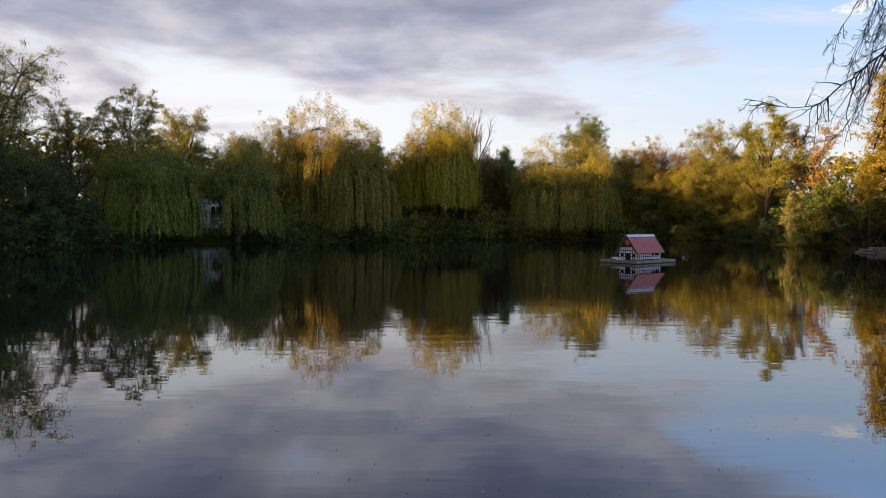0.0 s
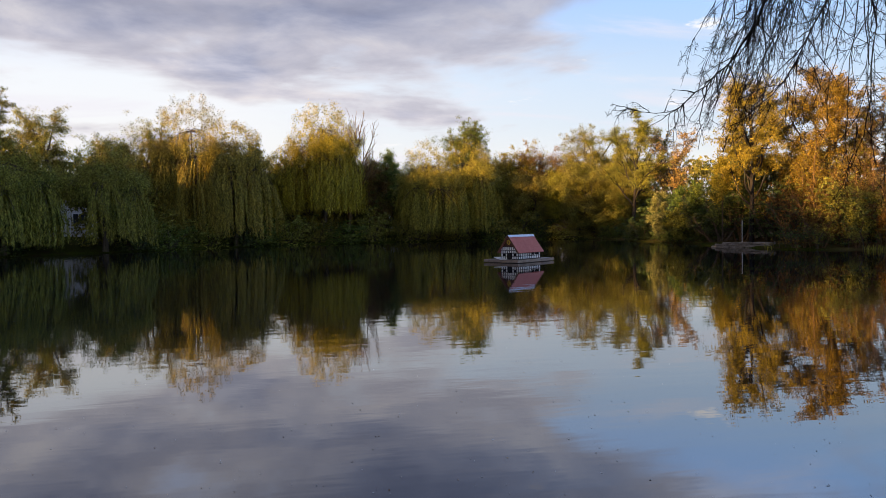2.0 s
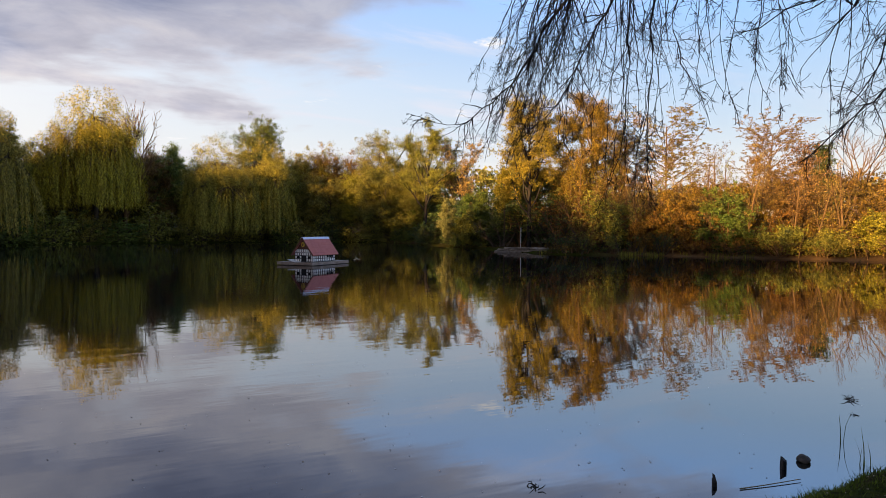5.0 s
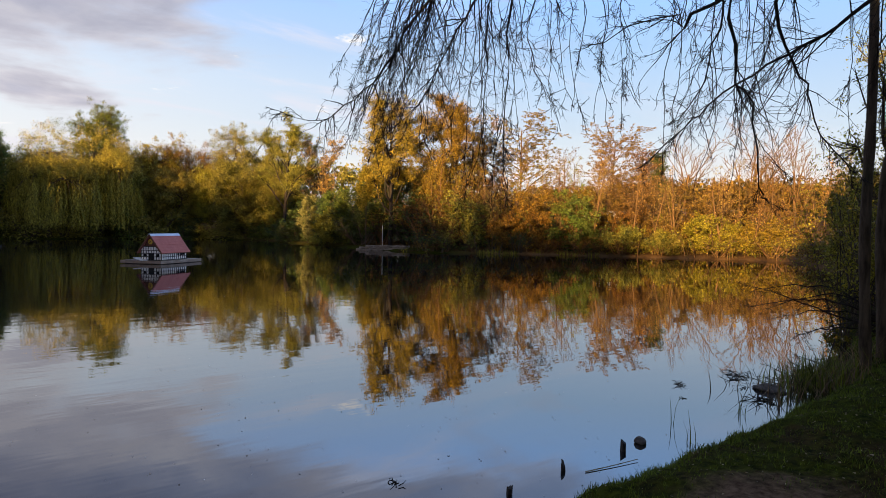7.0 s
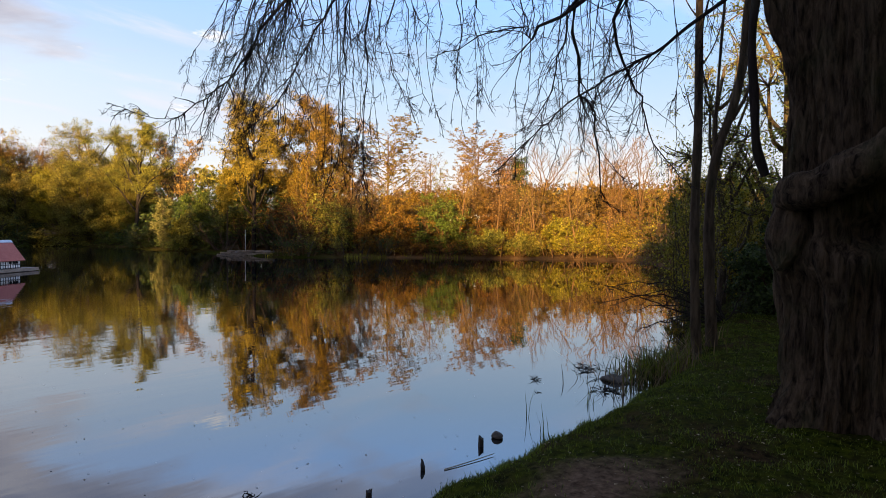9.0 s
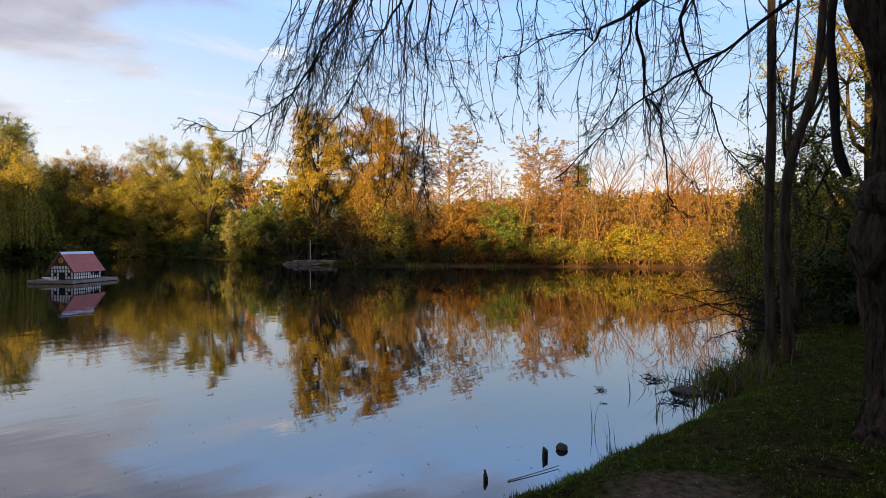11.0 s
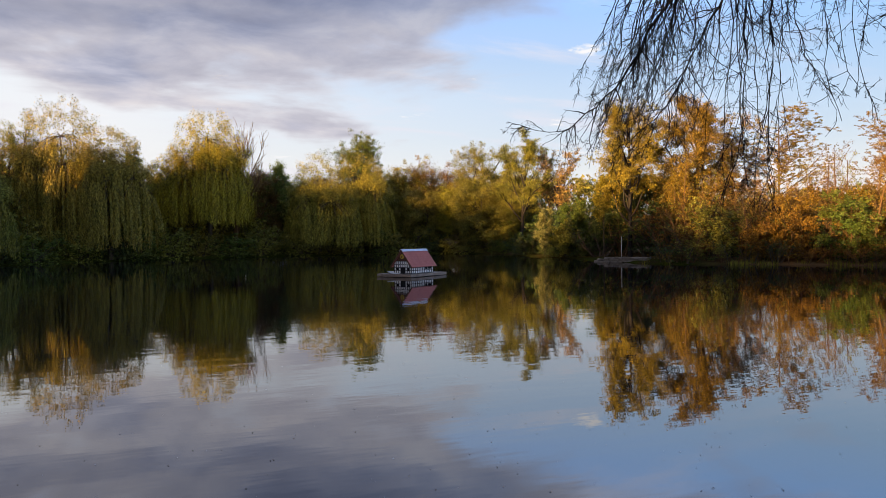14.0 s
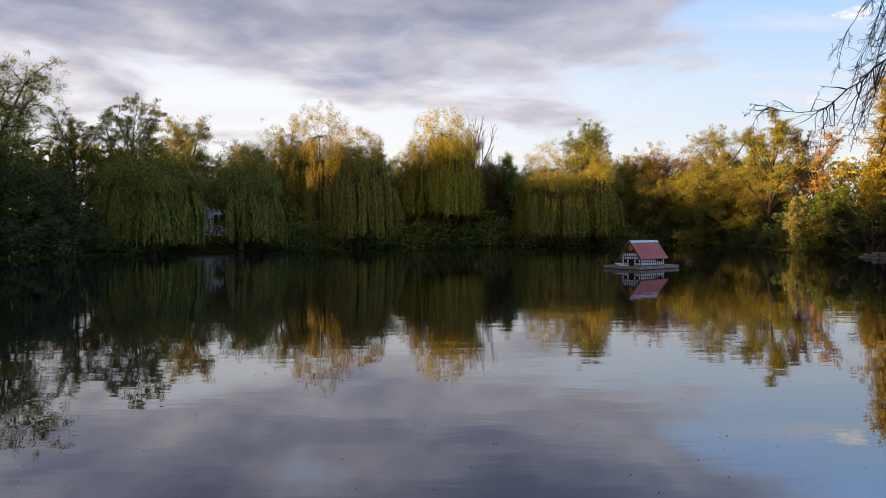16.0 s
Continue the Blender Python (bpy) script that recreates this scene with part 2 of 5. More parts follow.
WATER, EARTH = water_material(), ground_material()
BARK = bark_material("grey_brown_bark", (0.045, 0.034, 0.025), (0.16, 0.125, 0.09))
BARK_DARK = bark_material("dark_twig_bark", (0.016, 0.013, 0.013), (0.05, 0.042, 0.04))
BARK_TAN = bark_material("tan_sunlit_bark", (0.085, 0.05, 0.026), (0.25, 0.15, 0.07))
BARK_OLD = bark_material("old_furrowed_bark", (0.013, 0.009, 0.006), (0.17, 0.125, 0.085), 9.0, 0.07)
LEAF = {
    "green": leaf_material("spring_green_leaf", (0.05, 0.09, 0.015), (0.15, 0.20, 0.035), 0.4, (0.21, 0.21, 0.035)),
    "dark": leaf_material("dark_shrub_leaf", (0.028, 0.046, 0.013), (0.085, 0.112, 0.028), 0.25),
    "willow": leaf_material("willow_leaf", (0.125, 0.13, 0.022), (0.34, 0.305, 0.045), 0.32, (0.38, 0.30, 0.04)),
    "gold": leaf_material("young_golden_leaf", (0.10, 0.105, 0.012), (0.30, 0.262, 0.026), 0.32, (0.32, 0.255, 0.026)),
    # brighter copy of the willow leaf, with low sunlight put into its colour
    "sunlit_willow": leaf_material("sunlit_golden_willow_leaf", (0.17, 0.145, 0.016), (0.44, 0.335, 0.032), 0.35, (0.46, 0.32, 0.03)),
    "olive": leaf_material("olive_leaf", (0.095, 0.112, 0.021), (0.26, 0.26, 0.046), 0.4, (0.33, 0.27, 0.045)),
    "rust": leaf_material("rust_brown_leaf", (0.09, 0.045, 0.012), (0.23, 0.115, 0.025), 0.35, (0.20, 0.15, 0.028)),
    "amber": leaf_material("amber_leaf", (0.10, 0.066, 0.010), (0.28, 0.165, 0.020), 0.3, (0.24, 0.18, 0.022)),
    "tan": leaf_material("tan_bud", (0.20, 0.12, 0.035), (0.38, 0.25, 0.07), 0.3),
    "pale": leaf_material("pale_silver_leaf", (0.13, 0.15, 0.045), (0.33, 0.33, 0.12), 0.4),
    "ivy": leaf_material("glossy_ivy_leaf", (0.02, 0.042, 0.011), (0.075, 0.115, 0.027), 0.2),
    "grass": leaf_material("grass_blade", (0.032, 0.060, 0.006), (0.17, 0.215, 0.018), 0.3),
    "straw": leaf_material("bleached_straw", (0.22, 0.18, 0.11), (0.52, 0.44, 0.30), 0.2),
    "reed": leaf_material("dry_reed", (0.13, 0.09, 0.04), (0.28, 0.20, 0.10), 0.3),
}
BLOSSOM = leaf_material("white_blossom", (0.45, 0.45, 0.42), (0.75, 0.74, 0.7), 0.3)


# ---- mesh helpers ----
def mesh_from(name, verts, faces, mats, smooth=False, index=None):
    """faces: an (n, k) array of vertex numbers, all faces with k corners."""
    verts, faces = np.asarray(verts, dtype=np.float32), np.asarray(faces, dtype=np.int32)
    me = bpy.data.meshes.new(name)
    me.vertices.add(len(verts))
    me.vertices.foreach_set("co", verts.ravel())
    me.loops.add(faces.size)
    me.loops.foreach_set("vertex_index", faces.ravel())
    me.polygons.add(len(faces))
    me.polygons.foreach_set("loop_start", np.arange(0, faces.size, faces.shape[1], dtype=np.int32))
    if index is not None:
        me.polygons.foreach_set("material_index", np.asarray(index, dtype=np.int32))
    for mat in mats:
        me.materials.append(mat)
    me.update(calc_edges=True)
    if smooth:
        me.polygons.foreach_set("use_smooth", np.ones(len(faces), dtype=bool))
    return me


def part_mesh(name, me, parent, label="", at=None):
    ob = new(name, me)
    ob.parent = parent
    if at is not None:
        ob.matrix_basis = at
    return tagged(ob, label) if label else ob


def part(name, bm, mat, parent, label="", at=None):
    me = bpy.data.meshes.new(name)
    bm.to_mesh(me)
    bm.free()
    me.materials.append(mat)
    return part_mesh(name, me, parent, label, at)


def thing(name, at, label, category, group="", kind=""):
    ob = new(name)
    ob.empty_display_size = 0.3
    ob.matrix_basis = at
    return tagged(ob, label, category, group, kind)


def box(sx, sy, sz, bevel=0.0, at=(0, 0, 0), rz=0.0):
    bm = bmesh.new()
    bmesh.ops.create_cube(bm, size=1)
    bmesh.ops.transform(bm, matrix=pose(*at, 0, 0, rz) @ Matrix.Diagonal((sx, sy, sz, 1)), verts=bm.verts)
    if bevel:
        bmesh.ops.bevel(bm, geom=bm.edges[:], offset=bevel, segments=1, affect="EDGES")
    return bm


def prism(outline, depth, axis="x"):
    """A flat outline of (a, b) corners, b upwards, pushed out to depth along axis."""
    bm = bmesh.new()
    if axis == "x":
        vs = [bm.verts.new((0, a, b)) for a, b in outline]
        way = Vector((depth, 0, 0))
    else:
        vs = [bm.verts.new((a, 0, b)) for a, b in outline]
        way = Vector((0, depth, 0))
    f = bm.faces.new(vs)
    got = bmesh.ops.extrude_face_region(bm, geom=[f])["geom"]
    bmesh.ops.translate(bm, vec=way, verts=[v for v in got if isinstance(v, bmesh.types.BMVert)])
    bmesh.ops.recalc_face_normals(bm, faces=bm.faces[:])
    return bm


def tubes(branches, sides=5, least=0.0):
    """One mesh's arrays out of many tapering tubes: each a polyline and its radii."""
    allv, allf, base = [], [], 0
    turn = np.arange(sides) * 2 * np.pi / sides
    cs, sn = np.cos(turn), np.sin(turn)
    for poly, radii in branches:
        n = len(poly)
        tangent = np.gradient(poly, axis=0)
        tangent /= np.linalg.norm(tangent, axis=1, keepdims=True) + 1e-9
        ref = np.array([0.0, 0.0, 1.0]) if abs(tangent[0, 2]) < 0.8 else np.array([1.0, 0.0, 0.0])
        u = np.cross(tangent, ref)
        u /= np.linalg.norm(u, axis=1, keepdims=True) + 1e-9
        w = np.cross(tangent, u)
        r = np.maximum(radii, least)[:, None, None]
        ring = poly[:, None, :] + r * (u[:, None, :] * cs[None, :, None] + w[:, None, :] * sn[None, :, None])
        allv.append(ring.reshape(-1, 3))
        i = np.arange(n - 1)[:, None] * sides
        j = np.arange(sides)[None, :]
        k = (j + 1) % sides
        allf.append(np.stack([i + j, i + k, i + sides + k, i + sides + j], axis=-1).reshape(-1, 4) + base)
        base += n * sides
    return np.concatenate(allv), np.concatenate(allf)


def leaves(rng, centre, length, width, along=None, lean=0.0, facing=None):
    """Pointed leaves at the given centres, turned at random, hanging along a given way, or facing out of their clump."""
    n = len(centre)
    if along is None:
        a = rng.normal(size=(n, 3))
    else:
        a = along + lean * rng.normal(size=(n, 3))
    a /= np.linalg.norm(a, axis=1, keepdims=True) + 1e-9
    if facing is None:
        b = np.cross(a, rng.normal(size=(n, 3)))
    else:
        out = facing + 0.45 * rng.normal(size=(n, 3))
        if along is None:
            a = np.cross(out, a)
            a /= np.linalg.norm(a, axis=1, keepdims=True) + 1e-9
        b = np.cross(out, a)
    b /= np.linalg.norm(b, axis=1, keepdims=True) + 1e-9
    size = rng.uniform(0.65, 1.3, (n, 1))
    a, b = a * length * size / 2, b * width * size / 2
    v = np.stack([centre + a, centre - 0.8 * a + b, centre - 0.8 * a - b], axis=1).reshape(-1, 3)
    return v, np.arange(3 * n).reshape(n, 3)


# ---- growing ----
def grow(rng, levels, count, angle, ratio, first, up, wiggle, steps=(7, 5, 4, 3), stems=1, splay=0.0, cone=0.5):
    """Branches of a tree of height 1 as (polyline, radii, level)."""
    out = []

    def limb(p, d, length, r, level):
        k = steps[level]
        pts = [p]
        for _ in range(k):
            d = d + wiggle[level] * rng.normal(size=3) + np.array([0, 0, up[level]])
            d = d / np.linalg.norm(d)
            p = p + d * length / k
            pts.append(p)
        pts = np.array(pts)
        out.append((pts, r * np.linspace(1.0, 0.35, k + 1), level))
        if level >= levels:
            return
        phase = rng.uniform(0, 6.28)
        for j in range(count[level]):
            f = first[level] + (1 - first[level]) * (j + rng.uniform(0.1, 0.9)) / count[level]
            s = min(f * k, k - 1e-6)
            i = int(s)
            at = pts[i] + (pts[i + 1] - pts[i]) * (s - i)
            way = pts[i + 1] - pts[i]
            way = way / np.linalg.norm(way)
            side = np.cross(way, (0.3, 0.2, 1.0) if abs(way[2]) < 0.9 else (1.0, 0.1, 0.0))
            side = side / np.linalg.norm(side)
            other = np.cross(way, side)
            az = phase + j * 2.4 + rng.uniform(-0.4, 0.4)
            a = angle[level] * rng.uniform(0.75, 1.25)
            d2 = math.cos(a) * way + math.sin(a) * (math.cos(az) * side + math.sin(az) * other)
            grown = length * ratio[level] * rng.uniform(0.7, 1.2) * (1 - cone * (f - first[level]) if level == 0 else 1 - 0.3 * f)
            limb(at, d2, grown, max(r * (1 - 0.65 * f) * 0.6, 0.002), level + 1)

    for s in range(stems):
        tip = splay * rng.uniform(0.5, 1.1)
        az = s * 2.4 + rng.uniform(0, 1)
        d = np.array([math.sin(tip) * math.cos(az), math.sin(tip) * math.sin(az), math.cos(tip)]) if stems > 1 else np.array([0.04, 0.02, 1.0])
        limb(np.array([0.02 * s * math.cos(az) * (stems > 1), 0.02 * s * math.sin(az) * (stems > 1), -0.02]), d, rng.uniform(0.75, 1.0) if stems > 1 else 1.0, 0.02, 0)
    return out


def lobed(rng, top, width, lobes=15, low=0.3, boughs=9, puff=1.0):
    """A round-headed tree: limbs that each end in a lobe of boughs and twigs."""
    out = []
    trunk = bow([(0, 0, -0.2), (0.02 * width * rng.normal(), 0.02 * width * rng.normal(), top * 0.3), (0.05 * width * rng.normal(), 0.05 * width * rng.normal(), top * 0.6), (0, 0, top * 0.85)], 9)
    out.append((trunk, np.linspace(1.0, 0.25, 9) * 0.019 * top, 0))
    for i in range(lobes):
        zf = low + (0.93 - low) * (i + rng.uniform(0.2, 0.8)) / lobes
        c = (zf - (low * 0.55 + 0.42)) / (0.58 - low * 0.3)
        wide = math.sqrt(max(0.08, 1 - c * c))
        az = i * 2.4 + rng.uniform(-0.5, 0.5)
        reach = wide * width / 2 * rng.uniform(0.35, 0.85)
        size = width * rng.uniform(0.17, 0.27) * puff
        hub = np.array([reach * math.cos(az), reach * math.sin(az), zf * top])
        hub[2] = min(hub[2], top - size * 0.7)
        z0 = max(0.16 * top, hub[2] - reach * rng.uniform(0.7, 1.2) - 0.1 * top)
        s = np.interp(z0, trunk[:, 2], np.arange(9))
        k = int(s)
        foot = trunk[k] + (trunk[min(k + 1, 8)] - trunk[k]) * (s - k)
        mid = (foot + hub) / 2 + np.array([0, 0, -0.04 * top]) + rng.normal(size=3) * 0.03 * width
        out.append((bow([foot, mid, hub], 6), np.linspace(0.009, 0.004, 6) * top, 1))
        for _ in range(boughs):
            d = rng.normal(size=3) + np.array([0.4 * math.cos(az), 0.4 * math.sin(az), 0.25])
            d = d / np.linalg.norm(d) * size * rng.uniform(0.6, 1.25)
            line = bow([hub, hub + d * 0.5 + rng.normal(size=3) * 0.08 * size, hub + d], 4)
            out.append((line, np.linspace(0.0035, 0.0012, 4) * top, 2))
            for _ in range(3):
                p = line[rng.integers(1, 4)]
                e = d * 0.5 + rng.normal(size=3) * size * 0.35
                out.append((np.array([p, p + e * 0.5 + rng.normal(size=3) * 0.05 * size, p + e]), np.linspace(0.0013, 0.0008, 3) * top, 3))
    return out


def bow(pts, n=10):
    """A smooth line through a few points."""
    p = np.asarray(pts, dtype=float)
    out = []
    for s in np.linspace(0, len(p) - 1, n):
        i = min(int(s), len(p) - 2)
        f = s - i
        a, b, c, d = p[max(i - 1, 0)], p[i], p[i + 1], p[min(i + 2, len(p) - 1)]
        out.append(0.5 * (2 * b + (c - a) * f + (2 * a - 5 * b + 4 * c - d) * f * f + (3 * b - a - 3 * c + d) * f ** 3))
    return np.array(out)


def fit_to(branches, top, width, thick=1.0):
    """Stretch a grown tree to its height and crown width."""
    pts = np.concatenate([b[0] for b in branches])
    r = np.hypot(pts[:, 0], pts[:, 1])
    sz = top / np.percentile(pts[:, 2], 99.6)
    sxy = width / 2 / np.percentile(r, 93)
    k = np.array([sxy, sxy, sz])
    return [(b[0] * k, b[1] * top * thick, b[2]) for b in branches]


def leaf_puffs(rng, branches, level, per, radius, flat=0.8, start=0.25):
    """Leaves in small tight clumps strung along the twigs: where each sits, and the way it faces."""
    got, out = [], []
    pts_all = np.concatenate([b[0] for b in branches if b[2] >= level])
    heart = pts_all.mean(axis=0) - np.array([0, 0, 0.15 * np.ptp(pts_all[:, 2])])
    for pts, _, lev in branches:
        if lev < level:
            continue
        n = max(2, int(per * rng.uniform(0.5, 1.5)))
        s = rng.uniform(start, 1.0, 3) * (len(pts) - 1.001)
        i = s.astype(int)
        hub = pts[i] + (pts[i + 1] - pts[i]) * (s - i)[:, None]
        k = rng.integers(0, 3, n)
        d = rng.normal(size=(n, 3))
        d /= np.linalg.norm(d, axis=1, keepdims=True)
        r = radius * rng.uniform(0.6, 1.25, 3)[k][:, None]
        got.append(hub[k] + d * r * rng.uniform(0.05, 1.0, (n, 1)) ** 0.45 * np.array([1, 1, flat]))
        away = hub[k] - heart
        away /= np.linalg.norm(away, axis=1, keepdims=True) + 1e-9
        out.append(d * 0.75 + away * 0.45 + np.array([0, 0, 0.25]))
    return np.concatenate(got), np.concatenate(out)


def tree(name, x, y, top, width, leaf, label, seed, z=0.4, bark=None, kind="broad", per=80, size=0.13, clump=0.58, thick=1.0, group="", category="tree", lobes=16, low=0.3, near=False, puff=1.0):
    """A trunk with limbs and twigs, and a crown of many small leaves."""
    rng = np.random.default_rng(seed)
    bark = bark or BARK
    if kind == "broad":
        b, level = lobed(rng, top - z, width, lobes, low, puff=puff), 2
        b = [(p, r * thick, lev) for p, r, lev in b]
    elif kind == "open":
        b = grow(rng, 3, (12, 6, 5), (0.7, 0.65, 0.7), (0.55, 0.5, 0.45), (0.3, 0.25, 0.2), (0.02, 0.12, 0.10, 0.05), (0.06, 0.12, 0.16, 0.2), cone=0.35)
        level = 3
    elif kind == "alder":
        b = grow(rng, 3, (26, 7, 5), (0.95, 0.7, 0.7), (0.40, 0.5, 0.45), (0.28, 0.15, 0.15), (0.0, 0.03, 0.0, 0.0), (0.025, 0.09, 0.12, 0.15), cone=0.5)
        level = 3
    elif kind == "brush":
        b = grow(rng, 2, (8, 5), (0.6, 0.65), (0.45, 0.5), (0.25, 0.2), (0.02, 0.06, 0.0), (0.07, 0.13, 0.18), stems=6, splay=0.4)
        level = 2
    elif kind == "layered":
        b = grow(rng, 2, (46, 7), (1.35, 0.65), (0.36, 0.45), (0.2, 0.15), (0.0, 0.06, 0.03), (0.015, 0.09, 0.14), cone=0.75)
        level = 1
    elif kind == "bare":
        b = grow(rng, 3, (9, 7, 6), (0.5, 0.5, 0.5), (0.75, 0.55, 0.5), (0.12, 0.2, 0.15), (0.02, 0.05, 0.05, 0.04), (0.04, 0.06, 0.08, 0.1), cone=0.25)
        level = 3
    elif kind == "sapling":
        b = grow(rng, 2, (16, 4), (0.6, 0.6), (0.3, 0.4), (0.3, 0.2), (0.0, 0.08, 0.05), (0.03, 0.1, 0.16), steps=(6, 3, 2), cone=0.6)
        level = 1
    elif kind == "thicket":
        b = grow(rng, 2, (9, 5), (0.55, 0.6), (0.42, 0.5), (0.2, 0.2), (0.02, 0.08, 0.05), (0.05, 0.12, 0.18), stems=8, splay=0.32)
        level = 1
    else:  # bush
        b = grow(rng, 2, (6, 4), (0.8, 0.75), (0.5, 0.5), (0.1, 0.2), (0.0, 0.05, 0.03), (0.08, 0.16, 0.22), stems=9, splay=0.85)
        level = 1
    if kind != "broad":
        b = fit_to(b, top - z, width, thick)
    if kind == "sapling":
        b = [(p, r * (1.0 if lev == 0 else 0.45), lev) for p, r, lev in b]
    root = thing(name, pose(x, y, z, 0, 0, rng.uniform(0, 360)), label, category, group)
    v, f = tubes([(p, r) for p, r, lev in b if lev < 2], 5 if kind != "sapling" else 4, 0.007)
    fine = [(p, r) for p, r, lev in b if lev >= 2 and not (kind == "broad" and lev > 2)]
    if kind in ("bush", "thicket", "brush"):
        v, f = tubes([(p[::2] if len(p) > 4 else p, r[::2] if len(p) > 4 else r) for p, r, lev in b if lev < 2], 3, 0.004 if near else 0.014)
    elif fine:
        v2, f2 = tubes(fine, 3, 0.012 if kind != "sapling" else 0.006)
        v, f = np.concatenate([v, v2]), np.concatenate([f, f2 + len(v)])
    part_mesh("trunk" if kind not in ("bush", "thicket", "brush") else "branchwork", mesh_from("trunk", v, f, [bark], True), root)
    if per:
        bearing = b if kind != "brush" else [x for x in b if rng.uniform() < 0.5]
        c, out = leaf_puffs(rng, bearing, level, per, clump, 0.35 if kind in ("layered", "brush", "alder") else 0.5 if kind == "open" else 0.75)
        if kind in ("bush", "thicket") and not near:      # low growth down to the ground, close to the stems
            n = len(c) // 3
            a, rr = rng.uniform(0, 6.283, n), width / 2 * np.sqrt(rng.uniform(0.1, 1.0, n))
            c = np.concatenate([c, np.stack([rr * np.cos(a), rr * np.sin(a), rng.uniform(-0.2, 0.4, n) * (top - z)], axis=1)])
            out = np.concatenate([out, np.stack([np.cos(a), np.sin(a), np.full(n, 0.4)], axis=1)])
        keep = c[:, 2] > -0.3
        v, f = leaves(rng, c[keep], size, size * 0.7, facing=out[keep])
        part_mesh("crown", mesh_from("crown", v, f, [LEAF[leaf]]), root)
    return root


def willow(x, y, top, width, label, seed, z=0.3, leaf="willow", strands=900, low=0.25, domes=5, arch=None):
    """A weeping willow: limbs that arch over in several domes, and tresses of hanging shoots."""
    rng = np.random.default_rng(seed)
    h = top - z
    root = thing("willow_tree", pose(x, y, z), label, "willow tree", "willows on the bank")
    hubs = [np.array([0, 0, h * 0.93, width * 0.34])]
    for i in range(domes):
        a = i * 6.283 / domes + rng.uniform(-0.4, 0.4)
        r = width * rng.uniform(0.18, 0.34)
        hubs.append(np.array([r * math.cos(a), r * math.sin(a), h * (1.0 - 0.8 * r / width) * rng.uniform(0.82, 0.96), width * rng.uniform(0.2, 0.28)]))
    lines = [(bow([(0, 0, -0.2), (0.1, 0.0, h * 0.3), (0, 0, h * 0.6)], 8), np.linspace(0.3, 0.16, 8))]
    centre, along, face, tops, tops_out = [], [], [], [], []
    for hub in hubs:
        c = hub[:3]
        lines.append((bow([(0, 0, h * 0.25), c * np.array([0.6, 0.6, 0.75]), c - np.array([0, 0, 0.4])], 7), np.linspace(0.14, 0.05, 7)))
        tresses = max(14, strands // len(hubs) // 7)
        for s in range(tresses):
            a0, rho0 = s * 2.4 + rng.uniform(-0.3, 0.3), math.sqrt(rng.uniform(0.04, 1.0))
            drop = rng.uniform(0, 0.5) * h if rng.uniform() < 0.3 else 0.0
            droop = abs(rng.normal()) * 0.35
            sway0 = rng.normal(size=2) * 0.12
            for k in range(7):
                a, rho = a0 + rng.normal() * 0.16, min(1.08, max(0.05, rho0 + rng.normal() * 0.09))
                out = np.array([math.cos(a), math.sin(a)])
                q = np.array([c[0] + out[0] * rho * hub[3], c[1] + out[1] * rho * hub[3], c[2] - 0.26 * h * rho ** 2.2 + rng.normal() * 0.25])
                inside = arch and arch[0] < q[0] < arch[1]
                if inside:
                    q[2] = max(q[2], arch[2] + rng.uniform(0.6, 1.6))
                if k == 0:
                    lines.append((bow([c - np.array([0, 0, 0.4]), (c + q) / 2 + np.array([0, 0, 0.25]), q], 5), np.linspace(0.035, 0.012, 5)))
                reach = min(1.0, np.hypot(q[0], q[1]) / (width / 2))
                floor = low + (1 - reach) * 0.8 + droop + drop + abs(rng.normal()) * 0.3
                if inside:
                    floor = max(floor, arch[2] + abs(rng.normal()) * 0.5)
                length = max(0.9, (q[2] - floor) * rng.uniform(0.8, 1.02))
                n = max(5, int(length * 7.5))
                t = np.linspace(0, 1, n)
                swell = 0.5 * (1 - np.exp(-t * length * 0.8))
                sway = sway0 + rng.normal(size=2) * 0.05
                line = np.stack([q[0] + out[0] * swell + sway[0] * t, q[1] + out[1] * swell + sway[1] * t, q[2] - t * length], axis=1)
                line = line[line[:, 2] > -0.15]
                if len(line) < 3:
                    continue
                for _ in range(2):
                    centre.append(line + rng.normal(size=line.shape) * 0.055)
                    along.append(np.tile((0, 0, -1.0), (len(line), 1)))
                    face.append(np.tile((out[0], out[1], 0.25), (len(line), 1)))
        # the arching crown of each dome, in small tufts
        u = rng.normal(size=(90, 3))
        u[:, 2] = np.abs(u[:, 2]) * 0.8
        u /= np.linalg.norm(u, axis=1, keepdims=True)
        tuft = c + u * hub[3] * rng.uniform(0.55, 1.0, (90, 1)) - np.array([0, 0, 0.3])
        k = rng.integers(0, 90, 4000)
        d = rng.normal(size=(4000, 3))
        d /= np.linalg.norm(d, axis=1, keepdims=True)
        tops.append(tuft[k] + d * 0.5 * rng.uniform(0.1, 1.0, (4000, 1)) ** 0.6 * np.array([1, 1, 1.3]))
        tops_out.append(d * 0.6 + u[k] * 0.6)
    v, f = tubes(lines, 5)
    part_mesh("trunk", mesh_from("trunk", v, f, [BARK], True), root)
    v1, f1 = leaves(rng, np.concatenate(centre), 0.26, 0.07, np.concatenate(along), 0.25, np.concatenate(face))
    v2, f2 = leaves(rng, np.concatenate(tops), 0.15, 0.085, None, 0.0, np.concatenate(tops_out))
    v1, f1 = np.concatenate([v1, v2]), np.concatenate([f1, f2 + len(v1)])
    part_mesh("crown", mesh_from("crown", v1, f1, [LEAF[leaf]]), root)
    return root


